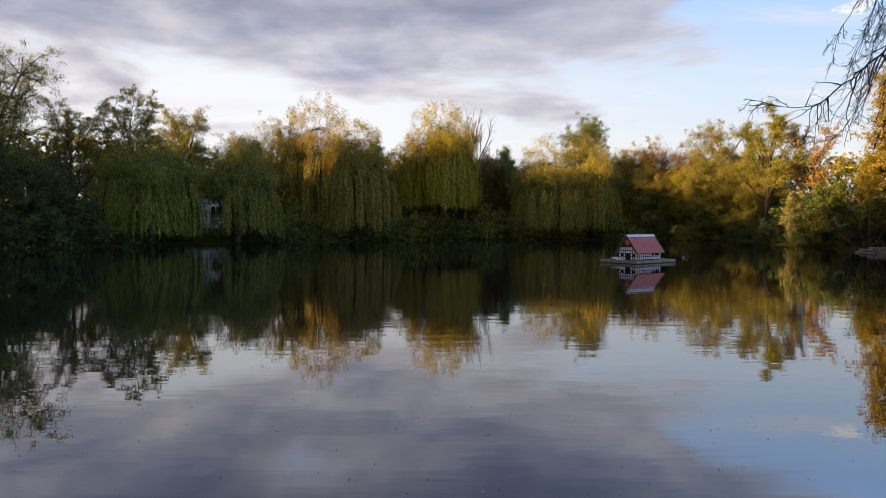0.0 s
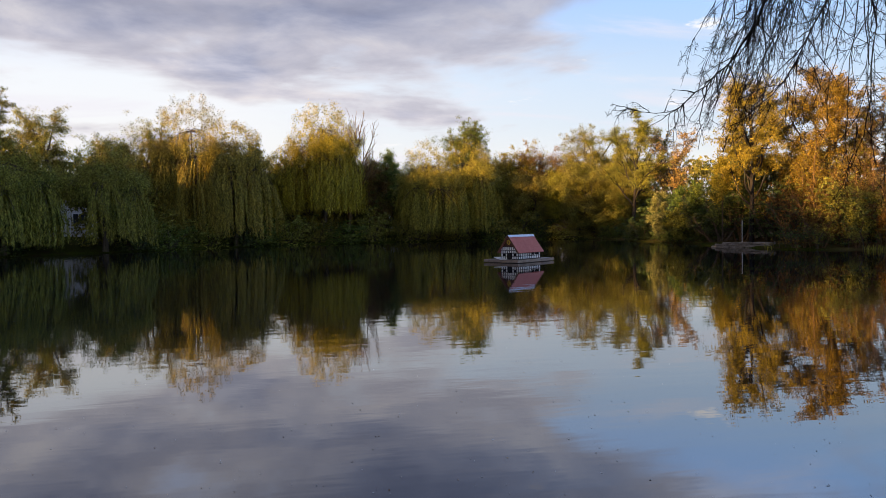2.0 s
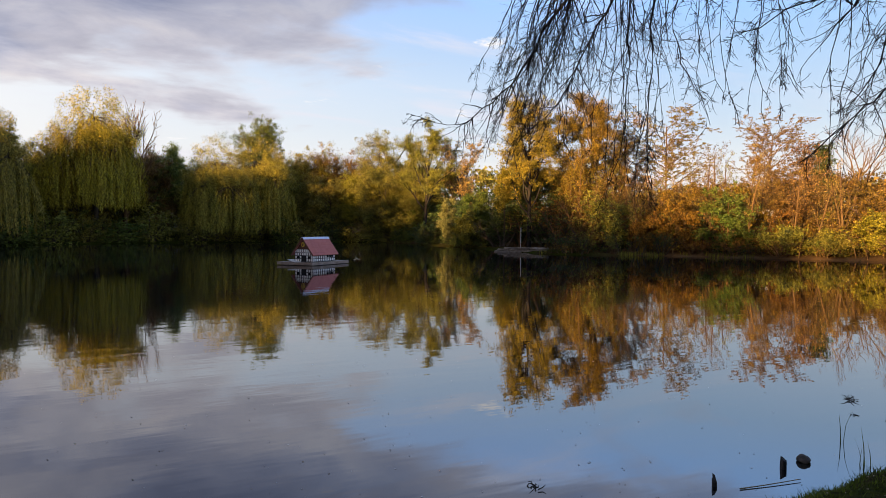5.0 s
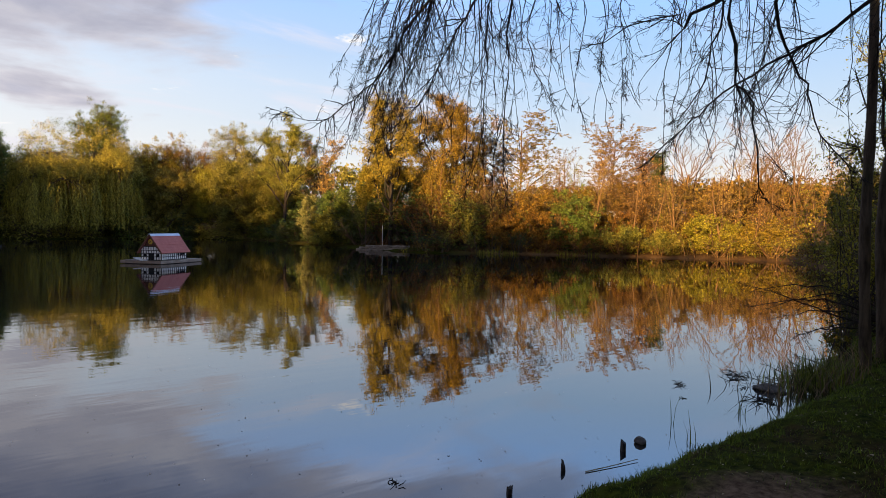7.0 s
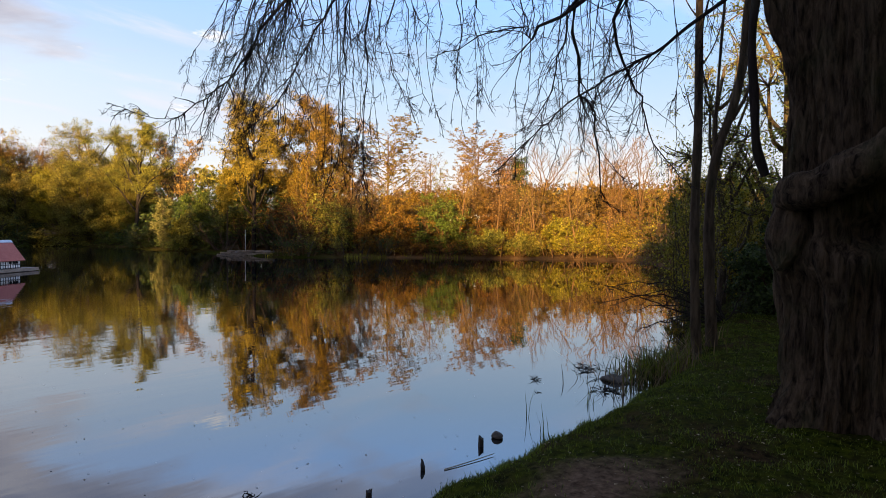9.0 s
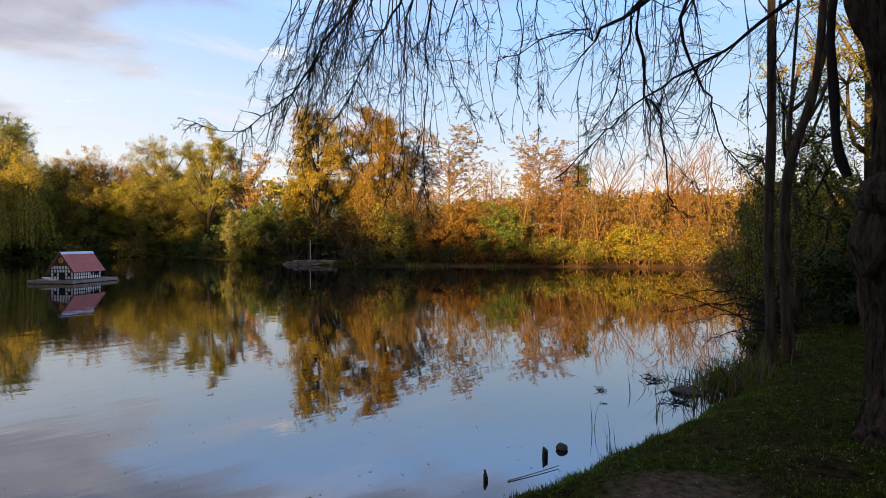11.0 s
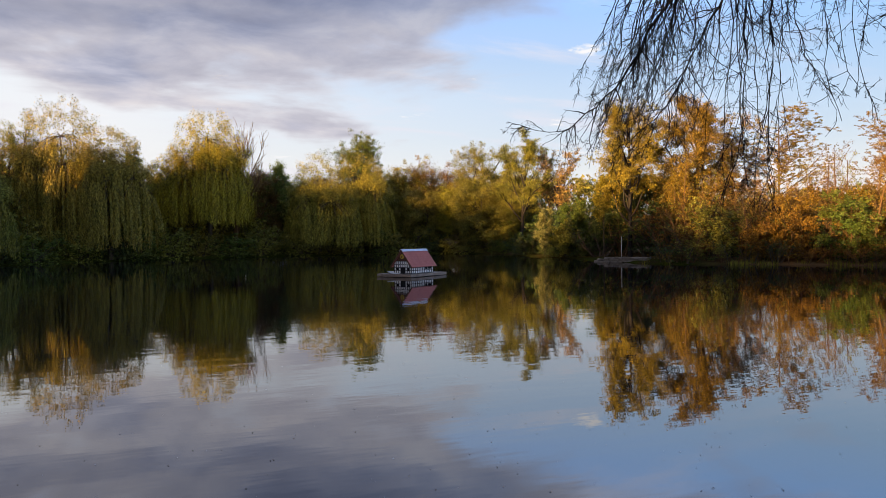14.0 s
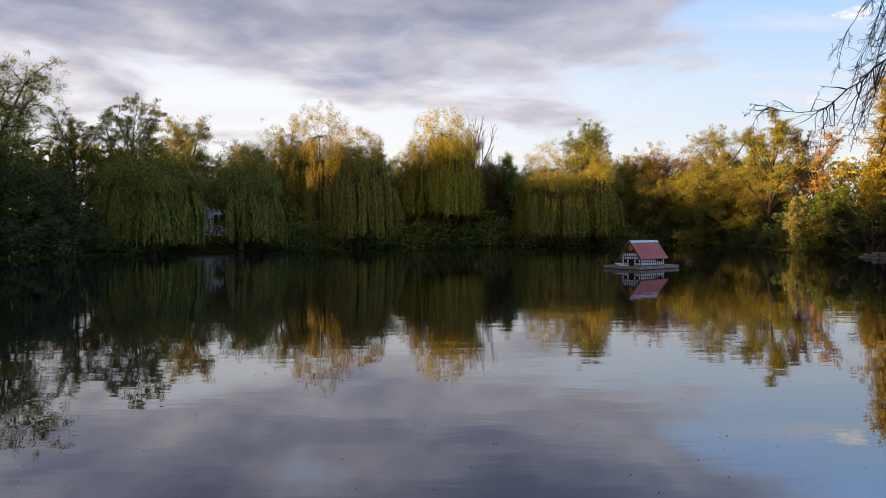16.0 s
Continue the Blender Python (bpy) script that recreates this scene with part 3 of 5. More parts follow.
# ---- ground and water ----
POND = np.array([(-60, -2), (-30, 1.8), (-10, 2.5), (3.4, 2.83), (5.2, 2.86), (7.6, 2.94), (9.2, 3.12), (11.2, 3.85), (14, 4.9), (22, 8), (33, 12.5), (41.5, 17.5),
                 (40.4, 20.8), (38.8, 23.6), (35, 30), (31.5, 34), (27.9, 36.7), (27.4, 44), (29.6, 53.5), (29, 62), (31.5, 69), (27, 76), (14.5, 78.6),
                 (7.7, 78.4), (-2.2, 76), (-10, 71.2), (-18, 64), (-24, 58.5), (-26.8, 54), (-29.3, 50.4), (-31.5, 48), (-37, 38), (-46, 20)], dtype=float)


def shore_distance(px, py):
    """Metres from the water's edge: above zero on land, below in the pond."""
    d = np.full(px.shape, 1e9)
    inside = np.zeros(px.shape, dtype=bool)
    for (x0, y0), (x1, y1) in zip(POND, np.roll(POND, -1, axis=0)):
        ex, ey = x1 - x0, y1 - y0
        t = np.clip(((px - x0) * ex + (py - y0) * ey) / (ex * ex + ey * ey), 0, 1)
        d = np.minimum(d, np.hypot(px - x0 - t * ex, py - y0 - t * ey))
        cross = (y0 > py) != (y1 > py)
        with np.errstate(divide="ignore", invalid="ignore"):
            inside ^= cross & (px < ex * (py - y0) / (ey if ey else 1e-9) + x0)
    return np.where(inside, -d, d)


def rough(px, py, s, seed=0.0):
    return (np.sin(px * s * 1.3 + seed) * np.cos(py * s * 1.7 + seed * 2) + 0.6 * np.sin(px * s * 2.9 + py * s * 2.3 + seed) + 0.4 * np.cos(px * s * 5.1 - py * s * 4.3)) / 2


def land_height(px, py):
    d = shore_distance(px, py) + 0.12 * rough(px, py, 1.9, 1.0) + 0.35 * rough(px, py, 0.35, 2.0) * np.clip((np.hypot(px, py) - 15) / 10, 0, 1)
    h = np.where(d < 0, np.maximum(-0.9, d * 0.6), 0)
    far = np.clip((py - 14) / 10, 0, 1)
    h = h + np.where(d > 0, (0.30 - 0.2 * far) * (1 - np.exp(-np.maximum(d, 0) / 0.28)), 0)
    h = h + np.where(d > 0, far * (np.minimum(d, 30) * 0.05 + np.clip(d - 18, 0, 70) * 0.07), 0)
    return h + np.where(d > 0, 0.035 * rough(px, py, 2.6, 3.0) + 0.016 * rough(px, py, 8.0, 4.0), 0)


def spaced(*runs):
    got = []
    for a, b, step in runs:
        got.extend(np.arange(a, b, step))
    return np.array(got + [runs[-1][1]])


def build_ground():
    xs = spaced((-900, -120, 60), (-120, -50, 5), (-50, -4, 1.2), (-4, 2, 0.3), (2, 14, 0.11), (14, 60, 0.9), (60, 120, 5), (120, 900, 60))
    ys = spaced((-600, -60, 60), (-60, -6, 4), (-6, -1, 0.4), (-1, 5.5, 0.09), (5.5, 100, 0.9), (100, 160, 6), (160, 900, 60))
    gx, gy = np.meshgrid(xs, ys)
    v = np.stack([gx, gy, land_height(gx, gy)], axis=-1).reshape(-1, 3)
    w = len(xs)
    i = (np.arange(len(ys) - 1)[:, None] * w + np.arange(w - 1)[None, :]).ravel()
    ground = new("ground", mesh_from("ground", v, np.stack([i, i + 1, i + w + 1, i + w], axis=1), [EARTH], True))
    tagged(ground, "trodden earth and turf bank sloping into the pond", "ground", kind="structure")
    bm = bmesh.new()
    bmesh.ops.create_grid(bm, x_segments=2, y_segments=2, size=1)
    bmesh.ops.transform(bm, matrix=pose(0, 40, 0) @ Matrix.Diagonal((75, 55, 1, 1)), verts=bm.verts)
    me = bpy.data.meshes.new("water")
    bm.to_mesh(me)
    bm.free()
    me.materials.append(WATER)
    tagged(new("water", me), "still dark pond water mirroring trees and evening sky", "water", kind="structure")


build_ground()

# ---- trees of the far bank ----
def far_bank():
    tree("tree", -36.5, 54, 15.4, 11.0, "olive", "tall open broadleaf tree with fresh yellow-green leaves on the far bank", 11, kind="broad", lobes=20, size=0.12, per=70, low=0.34, clump=0.5)
    tree("tree", -32.8, 53.0, 7.0, 7.0, "dark", "dense dark green tree at the edge of the far bank", 55, kind="broad", low=0.12, lobes=20)
    tree("tree", -33, 59.5, 13.0, 6.0, "gold", "slender open tree with young yellow leaves", 12, kind="open", per=60, size=0.12, clump=0.42)
    tree("tree", -29.1, 61.5, 13.9, 6.6, "gold", "forked open tree with young yellow-green leaves", 13, kind="open", per=60, size=0.12, clump=0.42)
    tree("tree", -26.8, 69, 13.2, 6.0, "olive", "leafy olive-green tree behind the willows", 14, kind="broad")
    tree("tree", -23, 78, 11.8, 5.5, "olive", "small leafy tree behind the willows", 15, kind="broad")
    willow(-25.4, 58.2, 8.0, 9.4, "broad weeping willow trailing its shoots to the water", 21, leaf="olive", strands=1300, low=-0.15, domes=6)
    willow(-19.4, 63.4, 8.3, 9.0, "weeping willow arching over a gap to a lawn", 22, leaf="olive", strands=1200, low=-0.15, arch=(-4.6, 0.0, 4.0))
    tree("tree", -18.5, 77, 13.6, 7.5, "olive", "dense round tree with sunlit top between willows", 16, kind="broad")
    willow(-14.2, 76, 13.9, 11.0, "tall weeping willow with golden sunlit top", 23)
    willow(-9.4, 72.6, 11.6, 8.8, "weeping willow with long curtains over the water", 24)
    tree("conifer", -9.4, 94.5, 13.8, 2.6, "dark", "slim dark conifer behind the tree line", 31, kind="layered", per=26, size=0.22)
    tree("tree", -5.8, 90, 12.2, 5.5, "rust", "brownish young tree in evening sun", 17, kind="open", per=20, size=0.15, clump=0.35)
    willow(-0.3, 79.5, 14.6, 11.0, "large golden willow with low sun painted into its leaves", 25, leaf="sunlit_willow", strands=1300, low=2.6, domes=8)
    tree("bare_tree", 2.6, 82, 15.4, 7.0, "tan", "half-bare tree with fine pale twigs", 18, bark=BARK_TAN, kind="bare", per=2, size=0.1)
    tree("tree", 7.8, 89, 11.6, 4.6, "green", "small round green tree", 19, kind="broad")
    willow(12.0, 80, 9.9, 9.6, "weeping willow with dense curtains down to the water", 26)
    willow(17.0, 80.5, 10.2, 9.6, "weeping willow with yellow sunlit shoots", 27)
    tree("tree", 19.2, 93, 16.4, 7.0, "green", "tall two-headed grey-green tree behind a willow", 32, kind="broad")
    tree("tree", 21.6, 93, 16.4, 6.8, "green", "tall tree with thin grey-green leaves", 33, kind="open", per=34, size=0.16, clump=0.4)
    tree("tree", 24.7, 87, 11.4, 4.4, "rust", "slender tree with coppery young leaves", 34, kind="open", per=18, size=0.15, clump=0.35)
    tree("tree", 28.0, 86, 12.9, 4.6, "tan", "thin open tree with pinkish buds", 35, bark=BARK_TAN, kind="open", per=13, size=0.13, clump=0.3)
    tree("tree", 33.8, 82, 13.9, 7.6, "olive", "full birch-like tree with drooping leaves", 36, kind="broad")
    tree("tree", 30.0, 75.5, 8.6, 7.0, "olive", "dense olive tree in the corner of the bay", 56, kind="broad", low=0.1, lobes=20)
    tree("tree", 25.0, 80.5, 7.6, 6.4, "olive", "olive leafy tree behind the bay", 57, kind="broad", low=0.1, lobes=18)
    tree("tree", 34.5, 72.5, 8.2, 6.4, "olive", "olive leafy tree beyond the point", 58, kind="broad", low=0.1, lobes=18)
    tree("tree", 28.8, 77.5, 8.2, 4.6, "gold", "small golden-leaved tree at the bay", 37, kind="broad")
    tree("tree", 32.2, 67.5, 13.4, 7.4, "olive", "wide golden-green tree with dark forked limbs", 38, bark=BARK_DARK, kind="open", per=110, size=0.12, clump=0.6, thick=0.9)
    tree("tree", 37.0, 67, 11.6, 5.6, "tan", "open tree with tan young leaves", 39, kind="open", per=24, size=0.15, clump=0.4)
    tree("bush", 28.4, 54.4, 4.6, 1.5, "pale", "pale silvery bush on the point", 41, kind="broad", per=40, size=0.10, clump=0.2, lobes=11, low=0.12, thick=0.5, category="bush")
    tree("bush", 30.6, 53.4, 4.9, 2.8, "green", "bright green bush on the point", 42, kind="broad", per=46, size=0.11, clump=0.22, lobes=13, low=0.1, thick=0.5, category="bush")
    tree("bush", 29.7, 52.6, 3.2, 2.6, "olive", "olive bush low on the point", 54, kind="broad", per=46, size=0.11, clump=0.22, lobes=11, low=0.08, thick=0.5, category="bush")
    tree("tree", 30.8, 44.8, 12.5, 4.4, "gold", "yellow-leaved maple with a straight dark trunk", 43, bark=BARK_DARK, kind="broad", thick=0.85, per=54, lobes=22, low=0.40, size=0.115, clump=0.36)
    tree("tree", 34.0, 50.0, 7.4, 6.4, "dark", "dark leafy tree behind the landing", 59, kind="broad", low=0.08, lobes=18)
    tree("tree", 37.6, 48.0, 7.0, 6.0, "olive", "olive-green tree behind the landing", 60, kind="broad", low=0.08, lobes=18)
    tree("tree", 29.6, 46.6, 6.6, 2.0, "gold", "small yellow tree leaning out below a maple", 50, kind="broad", per=50, lobes=7, low=0.55, size=0.11, clump=0.28, thick=0.45)
    tree("tree", 35.7, 43.4, 12.8, 5.2, "amber", "dense rust-and-gold tree in low sun", 44, kind="broad", per=80, lobes=24, low=0.22, size=0.115, clump=0.42)
    tree("tree", 43.9, 43.6, 12.6, 8.0, "amber", "open fine-twigged alder with tan spring buds", 45, bark=BARK_TAN, kind="alder", thick=0.55, per=34, size=0.085, clump=0.22)
    tree("tree", 41.6, 45.6, 11.6, 4.0, "tan", "slim alder with fine level twigs", 51, bark=BARK_TAN, kind="alder", thick=0.55, per=34, size=0.085, clump=0.22)
    tree("tree", 52.7, 40, 12.4, 7.4, "amber", "thin brownish alder with fine level twigs", 46, bark=BARK_TAN, kind="alder", thick=0.55, per=30, size=0.085, clump=0.22)
    tree("tree", 50.5, 34.6, 8.8, 3.4, "rust", "small rust-brown tree among bare trees", 47, kind="layered", per=12, size=0.15)
    tree("conifer", 52.0, 34.2, 8.6, 2.4, "dark", "small dark green conifer among bare trees", 53, kind="layered", per=20, size=0.16)
    tree("bare_tree", 59.5, 36.5, 12.0, 7.6, "tan", "bare tree with a fan of fine tan branches", 68, bark=BARK_TAN, kind="bare", per=0)
    tree("bare_tree", 64.5, 27.5, 11.4, 7.0, "tan", "bare tree with a fan of fine tan branches", 69, bark=BARK_TAN, kind="bare", per=0)
    tree("bare_tree", 66.9, 34, 13.4, 9.0, "tan", "wide bare tree with fine tan branches", 48, bark=BARK_TAN, kind="bare", per=0)


def second_row():
    """Middle-sized trees that close the bank behind the willows."""
    rng = random.Random(15)
    words = {"olive": "leafy olive-green tree behind the willows", "gold": "young golden-green tree behind the willows", "rust": "brownish spring tree behind the willows"}
    first = {}
    for i, x in enumerate(np.arange(-37.0, 40.0, 4.1)):
        y = 88.0 - 0.55 * max(-x - 14, 0) - 0.25 * max(x - 22, 0) + rng.uniform(-2.5, 2.5)
        if -23.0 < math.degrees(math.atan2(x, y)) < -15.5:
            continue        # the gap to the lawn
        leaf = ("olive", "gold", "olive", "gold", "rust", "olive")[i % 6]
        at = pose(x + rng.uniform(-1, 1), y, 0.6, 0, 0, rng.uniform(0, 360))
        size = Matrix.Diagonal((1, 1, rng.uniform(0.9, 1.12), 1))
        if leaf not in first:
            first[leaf] = tree("tree", x, y, 10.0, 7.0, leaf, words[leaf], 400 + i, kind="broad", low=0.12, lobes=20, group="trees behind the willows")
            first[leaf].matrix_basis = at @ size
        else:
            copy_thing(first[leaf], at).matrix_basis = at @ size


def undergrowth():
    """Shrubs along the water's edge, with dark leaves that paint in the shade and golden ones where the sun reaches."""
    rng = random.Random(5)
    words = {"dark": "shrub at the water's edge with shade put into its dark leaves", "ivy": "glossy dark evergreen shrub on the far bank", "gold": "golden sunlit shrub on the far bank",
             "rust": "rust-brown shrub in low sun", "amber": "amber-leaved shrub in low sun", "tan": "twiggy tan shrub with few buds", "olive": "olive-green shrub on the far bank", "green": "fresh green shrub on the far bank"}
    first = {}

    def shrub(x, y, top, width, leaf):
        at = pose(x, y, float(land_height(np.array([x]), np.array([y]))[0]) - 0.1, 0, 0, rng.uniform(0, 360))
        east = x > 28 and y < 50
        key = (leaf, east, rng.randrange(2))
        if key not in first:
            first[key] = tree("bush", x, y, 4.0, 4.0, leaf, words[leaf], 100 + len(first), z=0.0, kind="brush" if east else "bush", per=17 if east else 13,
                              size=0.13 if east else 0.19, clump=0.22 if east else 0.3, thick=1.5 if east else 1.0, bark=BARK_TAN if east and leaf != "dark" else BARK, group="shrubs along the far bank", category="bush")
            ob = first[key]
            ob.matrix_basis = at @ Matrix.Diagonal((width / 4, width / 4, top / 4, 1))
        else:
            copy = copy_thing(first[key], at)
            copy.matrix_basis = at @ Matrix.Diagonal((width / 4, width / 4, top / 4, 1))

    def along_shore(first_i, last_i, step, away, top, width, kinds):
        for i in range(first_i, last_i):
            a, b = POND[i], POND[(i + 1) % len(POND)]
            side = np.array([b[1] - a[1], a[0] - b[0]]) / np.linalg.norm(b - a)
            n = max(1, round(np.linalg.norm(b - a) / step))
            for k in range(n):
                p = a + (b - a) * (k + rng.uniform(0.2, 0.8)) / n + side * away * rng.uniform(0.7, 1.3)
                az = math.degrees(math.atan2(p[0], p[1]))
                if shore_distance(p[:1], p[1:])[0] < 0.3 or -20.8 < az < -16.9 or (p[0] < 30.5 and 38.2 < p[1] < 45.5):
                    continue        # keep the gap to the lawn, and the landing, clear
                shrub(p[0], p[1], top * rng.uniform(0.7, 1.25), width * rng.uniform(0.8, 1.25), rng.choice(kinds))

    # leaf colours by stretch of shore carry its shade or sun
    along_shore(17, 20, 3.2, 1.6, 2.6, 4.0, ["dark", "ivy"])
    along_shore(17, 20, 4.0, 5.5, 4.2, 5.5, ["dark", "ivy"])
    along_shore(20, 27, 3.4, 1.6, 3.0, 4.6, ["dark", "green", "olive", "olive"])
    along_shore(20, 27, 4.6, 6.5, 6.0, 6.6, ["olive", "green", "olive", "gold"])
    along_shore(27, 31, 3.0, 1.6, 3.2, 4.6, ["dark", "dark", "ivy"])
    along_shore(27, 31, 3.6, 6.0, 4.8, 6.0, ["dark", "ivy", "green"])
    along_shore(14, 17, 2.6, 0.9, 1.4, 2.2, ["dark", "olive", "rust"])
    along_shore(14, 17, 2.6, 3.0, 3.2, 3.2, ["dark", "olive", "dark", "rust"])
    along_shore(14, 17, 3.0, 6.0, 4.2, 3.6, ["dark", "amber", "rust"])
    along_shore(10, 13, 2.4, 0.9, 1.3, 2.4, ["gold", "amber", "gold"])
    along_shore(13, 14, 2.4, 0.9, 1.3, 2.4, ["dark", "amber", "green"])
    along_shore(10, 14, 2.8, 3.0, 2.2, 2.6, ["gold", "amber", "rust", "green", "amber"])
    along_shore(10, 14, 3.0, 5.5, 2.9, 3.0, ["gold", "rust", "tan", "amber"])
    along_shore(10, 17, 4.0, 9.5, 3.8, 3.6, ["rust", "tan", "amber", "gold", "rust"])
    for x, y, top, w, leaf in [(31.8, 47.5, 3.6, 3.6, "olive"), (30.6, 40.4, 3.0, 3.0, "dark"), (31.8, 38.6, 4.4, 4.2, "olive"), (33.6, 49.5, 4, 4, "dark"), (34.5, 46, 4.5, 4.5, "rust")]:
        shrub(x, y, top, w, leaf)
    # fuller bushes that stand out of the thicket
    for i, (x, y, top, w, leaf, label) in enumerate([
            (36.6, 30.4, 4.3, 3.4, "green", "dense fresh-green bush in the thicket"), (38.2, 27.4, 1.8, 2.6, "olive", "low olive bush at the sunlit shore"), (39.4, 25.4, 1.6, 2.2, "olive", "low olive bush at the sunlit shore"),
            (35.4, 33.6, 4.8, 3.6, "amber", "amber bush with layered branches"), (42.2, 23.6, 2.8, 3.2, "gold", "yellow-green bush in full low sun"), (43.2, 20.8, 2.4, 3.0, "amber", "amber bush in full low sun"),
            (32.4, 37.0, 3.8, 4.0, "olive", "tall olive bush in the shade"), (34.0, 34.8, 2.8, 3.0, "amber", "brownish bush in the shade"), (40.6, 28.6, 4.6, 3.6, "rust", "rust-coloured bush with fine twigs"),
            (38.6, 31.6, 5.0, 3.8, "amber", "amber bush with layered branches"), (44.0, 25.8, 5.0, 4.0, "rust", "rust-coloured bush with fine twigs")]):
        tree("bush", x, y, top, w, leaf, label, 300 + i, z=0.2, kind="broad", per=22, size=0.12, clump=0.22, lobes=13, low=0.1, thick=0.6, puff=0.8, bark=BARK_TAN, category="bush", group="full bushes in the thicket")
    # pale leaning stems near the water
    for i in range(14):
        f = (i + rng.uniform(0.2, 0.8)) / 14
        x, y = np.interp(f, [0, 0.35, 0.7, 1.0], [31.5, 36.2, 39.8, 42.5]) + 1.0, np.interp(f, [0, 0.35, 0.7, 1.0], [36.4, 30.2, 24.4, 19.5]) + rng.uniform(0.5, 1.6)
        ob = tree("sapling", x, y, rng.uniform(4.2, 6.6), rng.uniform(1.4, 2.4), "tan", "pale leaning stem with few buds near the water", 330 + i, z=0.15, bark=BARK_TAN,
                  kind="sapling", per=6, size=0.09, clump=0.2, thick=rng.uniform(0.6, 1.0), group="pale stems near the water")
        ob.matrix_basis = ob.matrix_basis @ pose(0, 0, 0, rng.uniform(-16, 16), rng.uniform(-16, 16), 0)
    # thin saplings standing in the sunlit thicket
    for i in range(40):
        x, y = 33.0 + i * 0.57 + rng.uniform(-0.8, 0.8), 38.5 - i * 0.55 + rng.uniform(-1.0, 4.5)
        if shore_distance(np.array([x]), np.array([y]))[0] < 1.2:
            x, y = x + 2.4, y + 0.8
        tree("sapling", x, y, rng.uniform(4.5, 8.5), rng.uniform(1.4, 2.6), rng.choice(["gold", "tan", "rust"]), "thin sunlit sapling with few leaves", 180 + i, bark=BARK_TAN,
             kind="sapling", per=9, size=0.09, clump=0.22, thick=rng.uniform(0.35, 0.7), group="saplings in the thicket")


def thicket():
    """The tangle of thin stems and small leaves behind the sunlit shore, too dense to count."""
    rng = np.random.default_rng(41)
    n = 1900
    i = rng.integers(10, 17, n)
    size = np.linalg.norm(POND[i + 1] - POND[i], axis=1)
    i = i[rng.uniform(0, 1, n) < size / size.max()]
    f = rng.uniform(0, 1, (len(i), 1))
    edge = POND[i + 1] - POND[i]
    side = np.stack([edge[:, 1], -edge[:, 0]], axis=1) / np.linalg.norm(edge, axis=1, keepdims=True)
    back = rng.uniform(0.3, 13.0, (len(i), 1)) ** 1.0
    p = POND[i] + edge * f + side * back
    keep = (shore_distance(p[:, 0], p[:, 1]) > 0.25) & ~((p[:, 0] < 31.0) & (p[:, 1] > 38.5) & (p[:, 1] < 46)) & (p[:, 0] > 28)
    p, back = p[keep], back[keep, 0]
    tall = (0.9 + 0.19 * back) * rng.uniform(0.5, 1.3, len(p)) * (1 + 0.6 * rough(p[:, 0], p[:, 1], 0.7, 2.0))
    base = land_height(p[:, 0], p[:, 1])
    lines, shaded, spots = [], [], [[], [], [], []]
    for (x, y), h, z, b in zip(p, tall, base, back):
        lean = rng.normal(size=2) * 0.22 * h
        a = np.array([[x, y, z - 0.1], [x + lean[0] * 0.3, y + lean[1] * 0.3, z + h * 0.5], [x + lean[0], y + lean[1], z + h]])
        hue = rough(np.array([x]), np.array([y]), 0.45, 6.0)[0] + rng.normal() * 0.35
        # leaf and stem colours turn darker to the left, painting shade there
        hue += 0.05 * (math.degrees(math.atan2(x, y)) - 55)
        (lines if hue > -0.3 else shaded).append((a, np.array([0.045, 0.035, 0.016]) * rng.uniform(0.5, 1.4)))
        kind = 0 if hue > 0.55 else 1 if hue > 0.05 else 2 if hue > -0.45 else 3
        for _ in range(1 if rng.uniform() < 0.75 else 0):
            q = a[1] + (a[2] - a[1]) * rng.uniform(-0.4, 1.0)
            e = q + rng.normal(size=3) * np.array([0.4, 0.4, 0.15])
            lines.append((np.array([q, e]), np.array([0.016, 0.008])))
            m, wide = rng.integers(30, 90), rng.uniform(0.3, 0.6)
            spots[kind].append(e + rng.normal(size=(m, 3)) * np.array([wide, wide, 0.09]))
        # dark leaves round the foot paint the shade low in the thicket
        m = rng.integers(3, 9)
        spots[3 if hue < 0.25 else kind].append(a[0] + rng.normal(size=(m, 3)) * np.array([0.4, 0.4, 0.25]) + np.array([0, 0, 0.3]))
    verts, faces, mats, count = [], [], [], 0
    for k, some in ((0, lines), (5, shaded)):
        v, f = tubes(some, 3)
        verts.append(v)
        faces.append(np.concatenate([f[:, [0, 1, 2]], f[:, [0, 2, 3]]]) + count)
        mats.append(np.full(len(faces[-1]), k))
        count += len(v)
    for k, c in enumerate(spots):
        lv, lf = leaves(rng, np.concatenate(c), 0.12, 0.09)
        verts.append(lv)
        faces.append(lf + count)
        mats.append(np.full(len(lf), k + 1))
        count += len(lv)
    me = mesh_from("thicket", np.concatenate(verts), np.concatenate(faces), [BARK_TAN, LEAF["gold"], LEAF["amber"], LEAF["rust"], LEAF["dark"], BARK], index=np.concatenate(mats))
    tagged(new("thicket", me), "tangled thicket of thin stems with golden and rust leaves, and dark ones painting shade", "thicket", kind="stuff")


